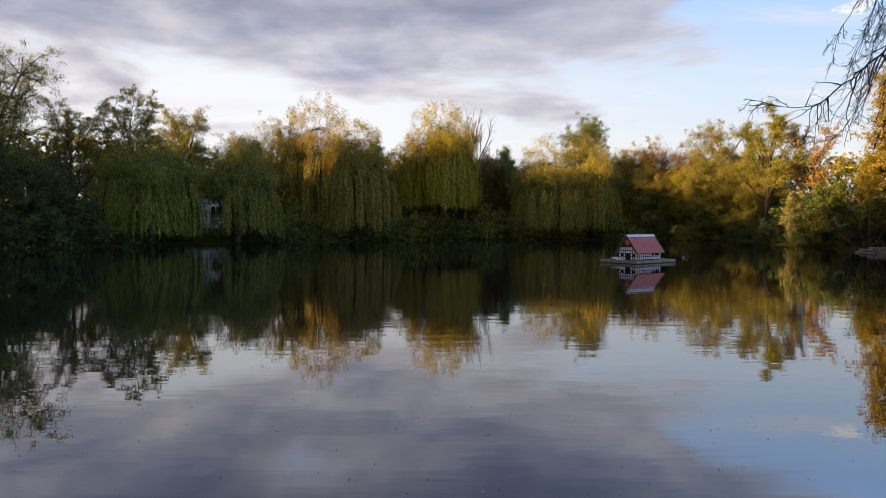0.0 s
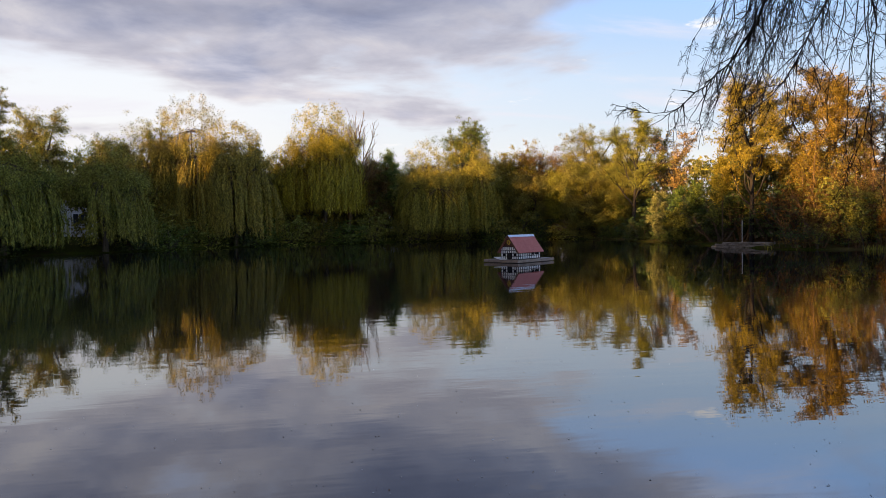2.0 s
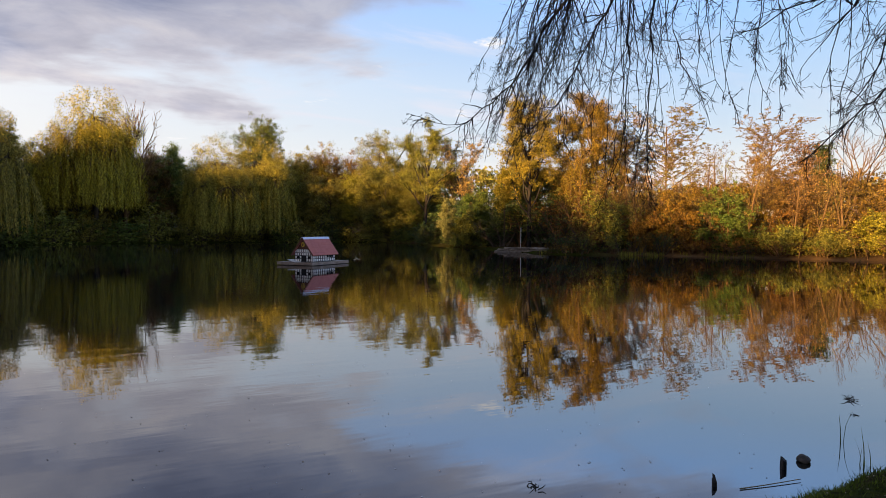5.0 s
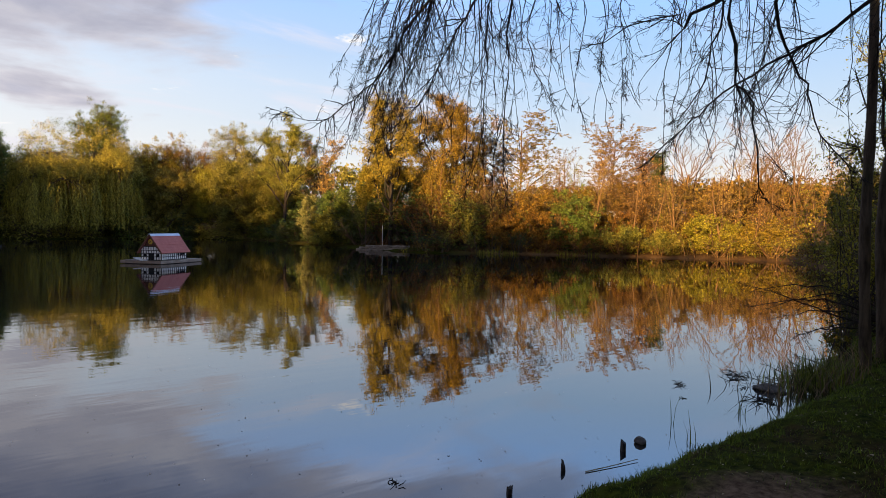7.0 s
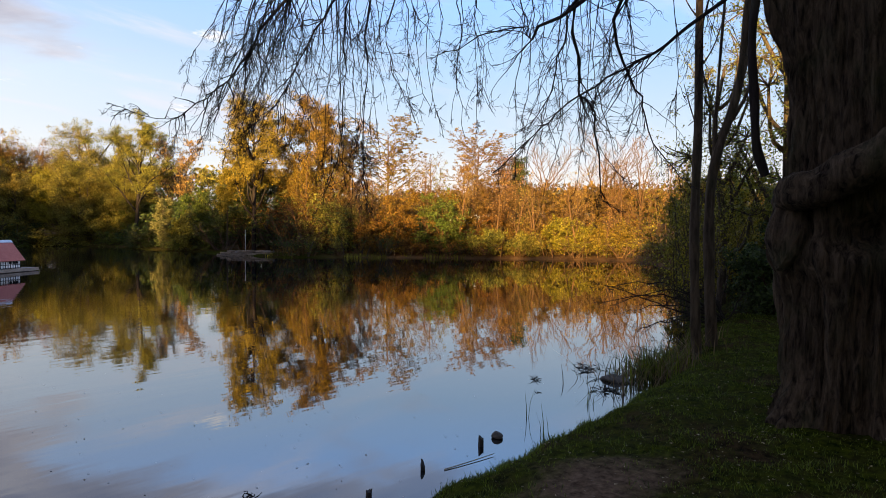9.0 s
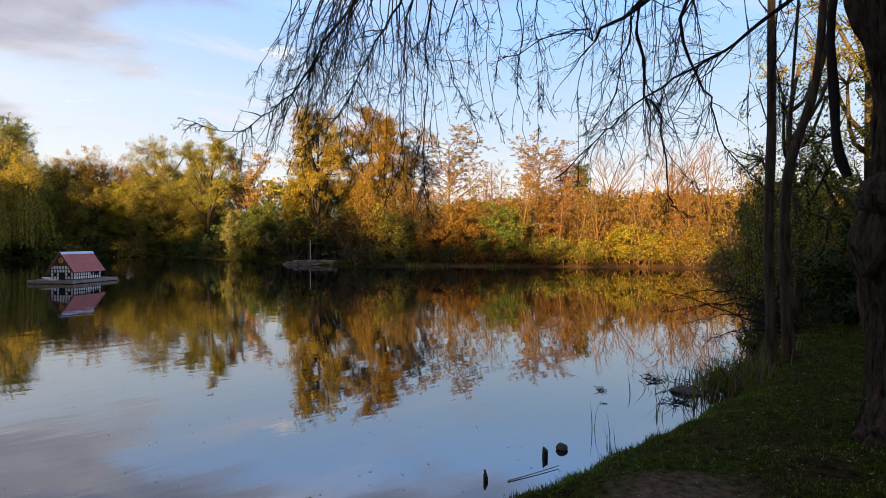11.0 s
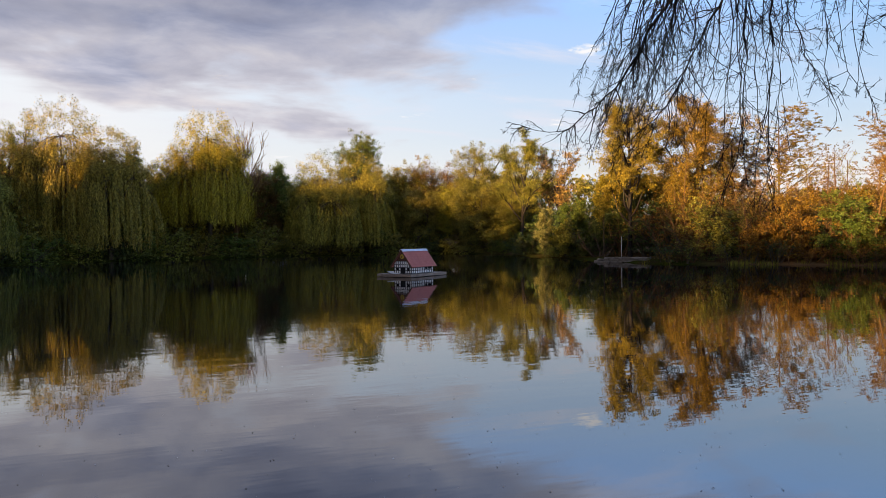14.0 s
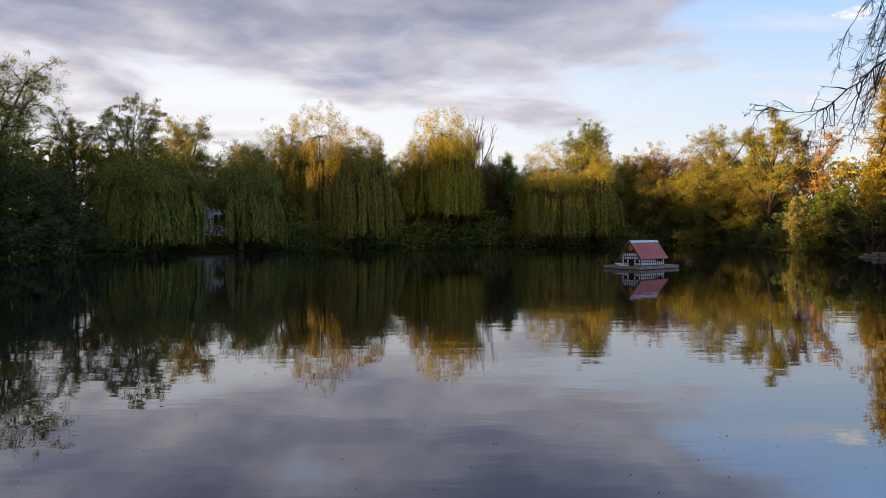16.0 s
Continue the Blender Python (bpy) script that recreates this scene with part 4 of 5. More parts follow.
def far_woods():
    """Woods beyond the pond, and unseen ones added on the left and behind the viewer to shade the banks: too many trees
    to count.
    """
    rng = np.random.default_rng(77)
    spots, hill = [], []
    for az in np.arange(-50, 90, 3.0):
        for d0, h in ((108, 8), (124, 9)):
            d = d0 + rng.uniform(-7, 7)
            a = radians(az + rng.uniform(-1, 1))
            spots.append((d * math.sin(a), d * math.cos(a), h * rng.uniform(0.8, 1.15) * (1.0 if az < 38 else 0.42), 5.5))
    for az in np.arange(44, 84, 1.6):
        d = 66 + rng.uniform(0, 14) + 0.15 * abs(az - 50)
        a = radians(az)
        hill.append((d * math.sin(a), d * math.cos(a), rng.uniform(3.6, 5.2), 4.5))
    for az in np.arange(-44, -6, 2.0):
        d = 97 + rng.uniform(-3, 3)
        a = radians(az)
        spots.append((d * math.sin(a), d * math.cos(a), rng.uniform(9, 11), 5.5))
    # unseen trees added on the left; their heights set where low sun reaches
    for y in np.arange(-50, 80, 2.5):
        tall = np.interp(y, [-40, -20, -14, -9, -4, 4, 9, 11.2, 13.6, 18, 22, 29, 36, 44, 47, 52, 58, 80], [13.4, 13.6, 14.8, 15.8, 17.2, 18.2, 18.6, 19.8, 14.6, 13.4, 14.8, 18.6, 19.6, 18.8, 13.2, 12.0, 12.4, 11.6])
        for x in (-45, -50, -55, -60) if y < 10 else (-50, -55, -60):
            spots.append((x - max(y - 34, 0) * 0.1 + rng.uniform(-2, 2), y, tall * rng.uniform(0.96, 1.04), 5.5))
    # unseen rows added behind the viewer to keep light off the near bank
    for x in np.arange(-14, 30, 3.0):
        spots.append((x, -8 + rng.uniform(-1.5, 1.5), rng.uniform(8.0, 9.0), 5.5))
    for x in np.arange(14, 30, 2.6):
        spots.append((x, -5.4 + rng.uniform(-0.8, 0.8), rng.uniform(11, 14), 4.5))
    for x in np.arange(-46, 60, 5.0):
        spots.append((x, -28 + rng.uniform(-3, 3), rng.uniform(9, 13), 5.5))
    plant_woods(rng, spots, "olive", "distant_woods", "belt of mixed spring woodland beyond the pond, and unseen trees added to cast shade", 78, 0.66)
    plant_woods(rng, hill, "rust", "hillside_woods", "rust-brown woods on the rise beyond the thicket", 150, 0.36)


def plant_woods(rng, spots, leaf, name, label, per=50, size=0.74):
    centre, trunks = [], []
    for x, y, h, w in spots:
        base = float(land_height(np.array([x]), np.array([y]))[0])
        m = 9
        hub = np.stack([rng.normal(size=m) * w * 0.28, rng.normal(size=m) * w * 0.28, rng.uniform(0.25, 0.92, m) * h], axis=1)
        c = np.repeat(hub, per, axis=0)
        c = c + rng.normal(size=c.shape) * np.array([0.9, 0.9, 0.8])
        c = c[(c[:, 2] > 0.3) & (c[:, 2] < h)]
        centre.append(c + np.array([x, y, base]))
        top = np.array([x, y, base]) + np.array([0, 0, h * 0.8])
        trunks.append((np.array([[x, y, base - 0.2], [x + 0.1, y, base + h * 0.4], top]), np.array([0.18, 0.13, 0.05])))
    v1, f1 = leaves(rng, np.concatenate(centre), size, size * 0.76)
    v2, f2 = tubes(trunks, 4)
    f2 = np.concatenate([f2[:, [0, 1, 2]], f2[:, [0, 2, 3]]])
    me = mesh_from("woods", np.concatenate([v1, v2]), np.concatenate([f1, f2 + len(v1)]), [LEAF[leaf], BARK],
                   index=np.concatenate([np.zeros(len(f1)), np.ones(len(f2))]))
    tagged(new(name, me), label, "woods", kind="stuff")


far_bank()
second_row()
undergrowth()
thicket()
far_woods()

# ---- the floating duck house ----
TIMBER = plain_material("dark_painted_timber", (0.018, 0.014, 0.012), (0.035, 0.028, 0.024), 10, 0.6)
PLASTER = plain_material("white_painted_panel", (0.78, 0.77, 0.74), (0.86, 0.85, 0.83), 6, 0.6)
ROOF_RED = plain_material("faded_red_roofing", (0.46, 0.13, 0.105), (0.56, 0.185, 0.145), 5, 0.75)
RIDGE = plain_material("pale_zinc_flashing", (0.55, 0.57, 0.62), (0.68, 0.70, 0.74), 6, 0.35, metal=0.5)
GABLE = plain_material("brown_red_boards", (0.13, 0.045, 0.022), (0.20, 0.075, 0.035), 10, 0.6)
PLANK = plain_material("weathered_grey_plank", (0.20, 0.17, 0.145), (0.38, 0.34, 0.30), 7, 0.85, stretch=(0.3, 3, 3))
EDGE_WOOD = plain_material("brown_edge_board", (0.20, 0.14, 0.10), (0.36, 0.28, 0.22), 7, 0.8)
HOLE = plain_material("dark_opening", (0.006, 0.006, 0.006), (0.012, 0.011, 0.010), 6, 0.9)
YELLOW = plain_material("yellow_paint", (0.60, 0.36, 0.03), (0.70, 0.46, 0.05), 10, 0.5)
STONE = plain_material("grey_bank_stone", (0.07, 0.065, 0.055), (0.19, 0.17, 0.15), 5, 0.85, 0.02)
WET_WOOD = plain_material("wet_black_wood", (0.010, 0.008, 0.007), (0.035, 0.028, 0.022), 9, 0.5, 0.01)
WHITE = plain_material("white_paint", (0.66, 0.66, 0.64), (0.78, 0.78, 0.76), 8, 0.5)


def duck_house():
    root = thing("duck_house", pose(9.60, 32.75, 0.0, 0, 0, 36.4) @ Matrix.Scale(1.05, 4), "white half-timbered duck house with a red roof on a wooden raft", "duck house")
    deck = 0.16
    # raft: boards on a frame of edge beams with floats below
    raft = part("raft", box(2.66, 1.92, 0.10, 0.01, (-0.09, 0, deck - 0.10)), EDGE_WOOD, root)
    plank = box(2.76, 0.108, 0.03, 0.004, (-0.09, 0, 0))
    me = bpy.data.meshes.new("plank")
    plank.to_mesh(me)
    plank.free()
    me.materials.append(PLANK)
    for i in range(17):
        part_mesh("plank", me, raft, at=pose(0, -0.92 + i * 0.115, deck - 0.035 + 0.003 * (i % 3)))
    for y in (-1.0, 1.0):
        part("edge_board", box(2.82, 0.035, 0.13, 0.006, (-0.09, y, deck - 0.075)), EDGE_WOOD, raft)
    for x in (-1.505, 1.325):
        part("edge_board", box(0.035, 2.035, 0.13, 0.006, (x, 0, deck - 0.075)), EDGE_WOOD, raft)
    for x in (-0.95, 0.75):
        part("float", box(0.45, 1.7, 0.22, 0.05, (x, 0, -0.10)), WET_WOOD, raft)
    part("ramp", prism([(0.0, 0.02), (0.78, -0.06), (0.78, -0.03), (0.0, 0.05)], 0.34, "y"), WHITE, root, "pale landing board sloping to the edge of the raft",
         pose(-1.24, 0.62, deck + 0.045, 0, 0, 180 + 62))
    # body
    x0, x1, y0, y1 = -1.27, 0.42, -0.86, 0.16
    wall, peak = 0.44, 1.10
    length, width, mid = x1 - x0, y1 - y0, (y0 + y1) / 2
    body = part("wall_panel", box(length, width, wall, 0.0, ((x0 + x1) / 2, mid, deck + wall / 2)), PLASTER, root)
    top = [(-width / 2, 0.0), (width / 2, 0.0), (0.0, peak - wall - 0.03)]
    for x, name in ((x0 - 0.012, "gable"), (x1 - 0.02, "gable")):
        gable = part(name, prism(top, 0.032, "x"), GABLE, root, "brown-red boarded gable", pose(x, mid, deck + wall))
        if x < 0:
            for k in range(1, 9):
                yy = -width / 2 + k * width / 9
                hh = (peak - wall - 0.03) * (1 - abs(yy) / (width / 2))
                part("board_joint", box(0.006, 0.008, max(hh - 0.02, 0.02), 0, (-0.003, yy, hh / 2)), TIMBER, gable)
    # the half-timbering climbs a little way up the front gable
    rise = 0.15
    lift = width / 2 * (1 - rise / (peak - wall - 0.03)) - 0.01
    part("wall_panel", prism([(-width / 2 + 0.01, 0.0), (width / 2 - 0.01, 0.0), (lift, rise), (-lift, rise)], 0.012, "x"), PLASTER, root, "", pose(x0 - 0.022, mid, deck + wall))
    part("beam", box(0.02, 2 * lift, 0.03, 0.003, (x0 - 0.022, mid, deck + wall + rise)), TIMBER, root)
    for k in range(-3, 4):
        part("beam", box(0.018, 0.026, rise - 0.02, 0.003, (x0 - 0.021, mid + k * width / 8, deck + wall + rise / 2)), TIMBER, root)
    # a round yellow shield shape under the peak
    crest = bmesh.new()
    bmesh.ops.create_cone(crest, cap_ends=True, segments=10, radius1=0.12, radius2=0.10, depth=0.02)
    part("emblem", crest, YELLOW, root, "yellow shield emblem", pose(x0 - 0.03, mid + 0.02, deck + wall + 0.36, 0, 90, 0))
    mark = box(0.012, 0.05, 0.10, 0.004)
    part("emblem_mark", mark, GABLE, root, "", pose(x0 - 0.045, mid + 0.03, deck + wall + 0.35, 20, 0, 0))
    # timber grid
    def beam(cx, cy, cz, sx, sy, sz):
        part("beam", box(sx, sy, sz, 0.003, (cx, cy, cz)), TIMBER, root)
    n = 12
    for i in range(n + 1):
        x = x0 + i * length / n
        for y in (y0, y1):
            beam(x, y, deck + wall / 2, 0.026, 0.03, wall - 0.004)
    for k in range(4):
        z = deck + 0.016 + k * (wall - 0.032) / 3
        for y in (y0, y1):
            beam((x0 + x1) / 2, y, z, length + 0.03, 0.024, 0.024)
        for x in (x0, x1):
            beam(x, mid, z, 0.024, width + 0.03, 0.024)
    m = 8
    for i in range(1, m):
        for x in (x0, x1):
            beam(x, y0 + i * width / m, deck + wall / 2, 0.03, 0.026, wall - 0.004)
    part("door_opening", box(0.05, 0.24, 0.30, 0.0, (x0 - 0.004, mid - 0.02, deck + 0.155)), HOLE, root, "dark open doorway")
    for y in (mid + 0.30, mid - 0.33):
        part("window", box(0.05, 0.13, 0.12, 0.0, (x0 - 0.004, y, deck + 0.21)), HOLE, root, "dark square window")
    for x in (-0.16, 0.03, 0.22):
        part("window", box(0.11, 0.05, 0.12, 0.0, (x, y0 - 0.004, deck + 0.25)), HOLE, root, "dark square window")
    # roof: two slabs, a pale ridge cap and barge boards
    over, hang = 0.12, 0.14
    slope = math.atan2(peak - wall, width / 2)
    run = (width / 2 + over) / math.cos(slope)
    for side in (1, -1):
        slab = box(length + 2 * hang, run, 0.035, 0.006, (0, -side * run / 2, 0))
        roof = part("roof_slope", slab, ROOF_RED, root, "faded red roof covering",
                    pose((x0 + x1) / 2, mid, deck + peak + 0.02) @ pose(0, 0, 0, side * math.degrees(slope)))
        for k in range(1, 7):
            part("roof_seam", box(length + 2 * hang - 0.02, 0.008, 0.006, 0, (0, -side * run * k / 7, 0.0195)), ROOF_RED, roof)
        part("ridge_cap", box(length + 2 * hang + 0.02, 0.13, 0.012, 0.002, (0, -side * 0.06, 0.026)), RIDGE, roof, "pale zinc ridge cap")
        for x in (-(length / 2 + hang), length / 2 + hang):
            part("barge_board", box(0.02, run, 0.07, 0.003, (x, -side * run / 2, -0.02)), GABLE, roof)


# ---- the landing on the far bank ----
def landing():
    pale = plain_material("pale_landing_stone", (0.13, 0.10, 0.075), (0.36, 0.30, 0.24), 4, 0.85, 0.02)
    root = thing("stone_landing", pose(28.2, 41.5, 0.0, 0, 0, 116), "low landing of stacked flat grey stones at the water's edge", "landing")
    rng = random.Random(9)
    for row in range(3):
        x = -1.7 + 0.25 * row * rng.random()
        while x < 2.1 - 0.3 * row:
            w = rng.uniform(0.28, 0.75)
            b = box(w, rng.uniform(0.45, 0.8), 0.13, 0.025)
            for v in b.verts:
                v.co += Vector((rng.uniform(-0.04, 0.04), rng.uniform(-0.05, 0.05), rng.uniform(-0.025, 0.025)))
            part("stone", b, pale, root, "", pose(x + w / 2, -0.10 * row + rng.uniform(-0.06, 0.06), 0.03 + row * 0.135, rng.uniform(-3, 3), rng.uniform(-3, 3), rng.uniform(-8, 8)))
            x += w + rng.uniform(0.02, 0.07)
    post = thing("marker_post", pose(28.35, 42.3, 0.12), "slim white post standing by the landing", "post")
    bm = bmesh.new()
    bmesh.ops.create_cone(bm, cap_ends=True, segments=10, radius1=0.024, radius2=0.022, depth=1.7)
    part("shaft", bm, WHITE, post, "", pose(0, 0, 0.85))
    bm = bmesh.new()
    bmesh.ops.create_uvsphere(bm, u_segments=10, v_segments=6, radius=0.036)
    part("cap", bm, WHITE, post, "", pose(0, 0, 1.7))
    tagged(new("pale_stone", boulder(3, 0.08, 0.07, 0.12, STONE)), "small grey upright stone on the landing bank", "stone").matrix_basis = pose(29.3, 40.2, 0.3)


def boulder(seed, sx, sy, sz, mat, base=-0.5):
    bm = bmesh.new()
    bmesh.ops.create_icosphere(bm, subdivisions=3, radius=1.0)
    for v in bm.verts:
        n = noise.noise(v.co * 1.1 + Vector((seed * 3.7, 0, 0))) * 0.35 + noise.noise(v.co * 3.0 + Vector((0, seed, 0))) * 0.08
        v.co = v.co * (1 + n)
        v.co.z = max(v.co.z, base)
        v.co = Vector((v.co.x * sx, v.co.y * sy, v.co.z * sz))
    me = bpy.data.meshes.new("stone")
    bm.to_mesh(me)
    bm.free()
    me.materials.append(mat)
    return me


# ---- houses seen through the trees ----
def far_houses():
    wall_m = plain_material("white_rendered_wall", (0.62, 0.61, 0.58), (0.74, 0.73, 0.70), 1.5, 0.85)
    brick_m = plain_material("red_brick_wall", (0.24, 0.09, 0.06), (0.34, 0.15, 0.10), 3, 0.85)
    tile_m = plain_material("dark_roof_tile", (0.10, 0.06, 0.05), (0.17, 0.11, 0.09), 3, 0.8)
    glass_m = plain_material("dark_window_glass", (0.03, 0.035, 0.04), (0.05, 0.055, 0.06), 1, 0.08)

    def house(x, y, z, rz, w, d, h, mat, label, wins):
        root = thing("house", pose(x, y, z, 0, 0, rz), label, "house")
        part("wall", box(w, d, h, 0.02, (0, 0, h / 2)), mat, root)
        r = 2.2
        for side in (1, -1):
            run = math.hypot(d / 2 + 0.4, r)
            part("roof", box(w + 0.8, run, 0.16, 0.02, (0, -side * run / 2, 0)), tile_m, root, "dark tiled roof slope",
                 pose(0, 0, h + r) @ pose(0, 0, 0, side * math.degrees(math.atan2(r, d / 2 + 0.4))))
        for end in (-w / 2, w / 2 - 0.1):
            part("gable", prism([(-d / 2, 0), (d / 2, 0), (0, r - 0.05)], 0.1, "x"), mat, root, "", pose(end, 0, h))
        for wx, wz in wins:
            win = part("window", box(1.3, 0.08, 1.3, 0.01, (wx, -d / 2 - 0.03, wz)), WHITE, root, "white framed window")
            for k in (-0.3, 0.3):
                part("pane", box(0.5, 0.03, 1.1, 0.0, (wx + k, -d / 2 - 0.075, wz)), glass_m, win)

    house(-29.5, 86, 1.2, 18, 9, 7, 4.6, wall_m, "white rendered house behind the willows", [(-2.6, 2.2), (0.4, 2.2), (3.0, 2.2)])
    house(-16.0, 90, 1.2, 6, 8, 7, 4.8, brick_m, "red brick house half hidden by trees", [(-0.4, 3.3), (2.6, 3.3)])
    house(-1.5, 100, 1.2, -4, 9, 7, 4.4, brick_m, "red brick house glimpsed through leaves", [(-2, 2.6), (2, 2.6)])
    house(9.5, 101, 1.2, -8, 9, 7, 4.4, wall_m, "pale house glimpsed through the trees", [(-2, 2.4), (1.5, 2.4)])
    # a low shed and a parked van beyond the thicket
    shed = thing("shed", pose(60.5, 35.2, 1.6, 0, 0, -60), "long low shed with a grey roof beyond the thicket", "shed")
    part("wall", box(7, 3, 2.0, 0.02, (0, 0, 1.0)), tile_m, shed)
    part("roof", box(7.6, 3.6, 0.18, 0.03, (0, 0, 2.1)), STONE, shed)
    van = thing("van", pose(51.5, 39.6, 1.55, 0, 0, -50), "white van parked behind the trees", "van")
    body = box(4.4, 1.8, 1.5, 0.18, (0, 0, 1.15))
    part("body", body, WHITE, van)
    part("windscreen", box(0.5, 1.6, 0.6, 0.1, (-2.02, 0, 1.5)), glass_m, van)
    for x in (-1.4, 1.4):
        for y in (-0.82, 0.82):
            bm = bmesh.new()
            bmesh.ops.create_cone(bm, cap_ends=True, segments=16, radius1=0.34, radius2=0.34, depth=0.22)
            part("wheel", bm, HOLE, van, "", pose(x, y, 0.34, 90, 0, 0))


# ---- the near bank ----
def twig_spray(rng, line, r0, count, reach, down, out, spread=0.9):
    """Side twigs along a limb, forking twice, that hang or reach outwards."""
    k = len(line) - 1
    for j in range(count):
        s = rng.uniform(0.12, 1.0) * (k - 0.001)
        i = int(s)
        p = line[i] + (line[i + 1] - line[i]) * (s - i)
        way = line[i + 1] - line[i]
        way = way / (np.linalg.norm(way) + 1e-9)
        d = way * 0.7 + rng.normal(size=3) * spread * 0.6 + np.array([0, 0, -down])
        length = reach * rng.uniform(0.35, 1.1) * (1 - 0.72 * (s / k) ** 1.5)
        r = r0 * (1 - 0.6 * s / k) * rng.uniform(0.35, 0.6)
        n = 7
        pts = [p]
        for q in range(n):
            d = d / np.linalg.norm(d)
            d = d + rng.normal(size=3) * 0.16 + np.array([0, 0, -down * 0.12])
            p = p + d / np.linalg.norm(d) * length / n
            pts.append(p)
        pts = np.array(pts)
        out.append((pts, np.linspace(max(r, 0.0032), 0.0018, n + 1)))
        for m in range(rng.integers(3, 8)):
            i2 = rng.integers(1, n)
            q = pts[i2]
            w = pts[i2 + 1] - pts[i2] if i2 < n else pts[i2] - pts[i2 - 1]
            d2 = w / (np.linalg.norm(w) + 1e-9) + rng.normal(size=3) * 0.75
            l2 = length * rng.uniform(0.15, 0.42)
            sub = [q]
            for u in range(4):
                d2 = d2 / np.linalg.norm(d2) + rng.normal(size=3) * 0.2 + np.array([0, 0, -0.03])
                q = q + d2 / np.linalg.norm(d2) * l2 / 4
                sub.append(q)
            sub = np.array(sub)
            out.append((sub, np.linspace(0.0024, 0.0014, 5)))
            for e in range(rng.integers(0, 4)):
                q = sub[rng.integers(1, 5)]
                d3 = (sub[-1] - sub[0]) / l2 + rng.normal(size=3) * 0.8
                d3 = d3 / np.linalg.norm(d3) * l2 * rng.uniform(0.2, 0.5)
                out.append((np.array([q, q + d3 * 0.5 + rng.normal(size=3) * 0.01, q + d3]), np.array([0.0017, 0.0014, 0.0012])))


def old_tree():
    """The old tree on the near bank: a thick burred trunk, and bare limbs that hang out over the water."""
    rng = np.random.default_rng(3)
    root = thing("old_tree", pose(6.75, 0.72, 0.28), "old burred tree with bare drooping twigs over the water", "tree")
    o = np.array([6.75, 0.72, 0.28])
    # trunk: a lumpy column with flared roots, folded bark and a swollen collar
    rings, sides = 140, 190
    v = np.zeros((rings, sides, 3))
    for i in range(rings):
        z = -0.15 + 6.6 * i / (rings - 1)
        lean = np.array([0.01 * z, 0.0])
        for j in range(sides):
            a = 2 * math.pi * j / sides
            r = 0.60 + 0.20 * math.exp(-max(z, 0) / 0.22) * (0.55 + 0.45 * math.cos(5 * a + 0.6)) + 0.16 * min(max((z - 2.7) / 0.9, 0), 1.4) ** 1.5
            r += 0.15 * math.exp(-((z - 1.5) / 0.26) ** 2) * (0.45 + 0.55 * math.cos(a - 2.2))
            r -= 0.30 * math.exp(-((z - 1.62) / 0.14) ** 2 - (((a - 3.35) % 6.283 + 3.1416) % 6.283 - 3.1416) ** 2 / 0.35)
            n = noise.noise(Vector((math.cos(a) * 2.4, math.sin(a) * 2.4, z * 0.9))) * 0.10
            n += noise.noise(Vector((math.cos(a) * 9.0, math.sin(a) * 9.0, z * 1.8))) * 0.055 + abs(noise.noise(Vector((math.cos(a) * 11.0, math.sin(a) * 11.0, z * 1.3)))) * 0.10 + abs(noise.noise(Vector((math.cos(a) * 27.0, math.sin(a) * 27.0, z * 3.2)))) * 0.045 + noise.noise(Vector((math.cos(a) * 9.0, math.sin(a) * 9.0, z * 9.0))) * 0.018
            v[i, j] = (lean[0] + (r + n) * math.cos(a), lean[1] + (r + n) * math.sin(a), z)
    i = (np.arange(rings - 1)[:, None] * sides)
    j = np.arange(sides)[None, :]
    k = (j + 1) % sides
    f = np.stack([i + j, i + k, i + sides + k, i + sides + j], axis=-1).reshape(-1, 4)
    part_mesh("trunk", mesh_from("trunk", v.reshape(-1, 3), f, [BARK_OLD], True), root)

    def limb_mesh(name, lines, mat, sides=8, least=0.0):
        vv, ff = tubes([(p - o, r) for p, r in lines], sides, least)
        part_mesh(name, mesh_from(name, vv, ff, [mat], True), root)

    # a stub of a torn limb with a dark hollow below it
    stub = bow([(6.42, 1.34, 2.16), (6.14, 1.19, 2.22), (6.04, 0.95, 2.28), (6.00, 0.70, 2.40), (6.03, 0.3, 2.62), (6.3, -0.3, 2.95), (6.7, -0.8, 3.3)], 44)
    thick = np.array([0.10, 0.15, 0.165, 0.155, 0.16, 0.17, 0.2])
    thick = np.interp(np.linspace(0, 6, 44), np.arange(7), thick)
    vv, ff = tubes([(stub - o, thick)], 28)
    for q in range(len(vv)):
        c = (stub - o)[q // 28]
        d = vv[q] - c
        n = noise.noise(Vector(vv[q] * 4.0)) * 0.30 + abs(noise.noise(Vector(vv[q] * np.array([6.0, 6.0, 14.0])))) * 0.28 - 0.1
        vv[q] = c + d * (1 + n)
    part_mesh("torn_limb", mesh_from("torn_limb", vv, ff, [BARK_OLD], True), root)
    part_mesh("burl", boulder(14, 0.19, 0.17, 0.30, BARK_OLD, -2.0), root, "", pose(-0.50, 0.54, 1.62, 8, 0, 40))
    hang = bow([(6.15, 1.45, 4.3), (6.02, 1.5, 3.6), (6.05, 1.48, 3.0), (6.06, 1.46, 2.62), (6.12, 1.40, 2.38)], 14)
    limb_mesh("hanging_limb", [(hang, np.linspace(0.034, 0.04, 14) * (1 + 0.12 * np.sin(np.arange(14) * 1.3)))], BARK_DARK, 8)
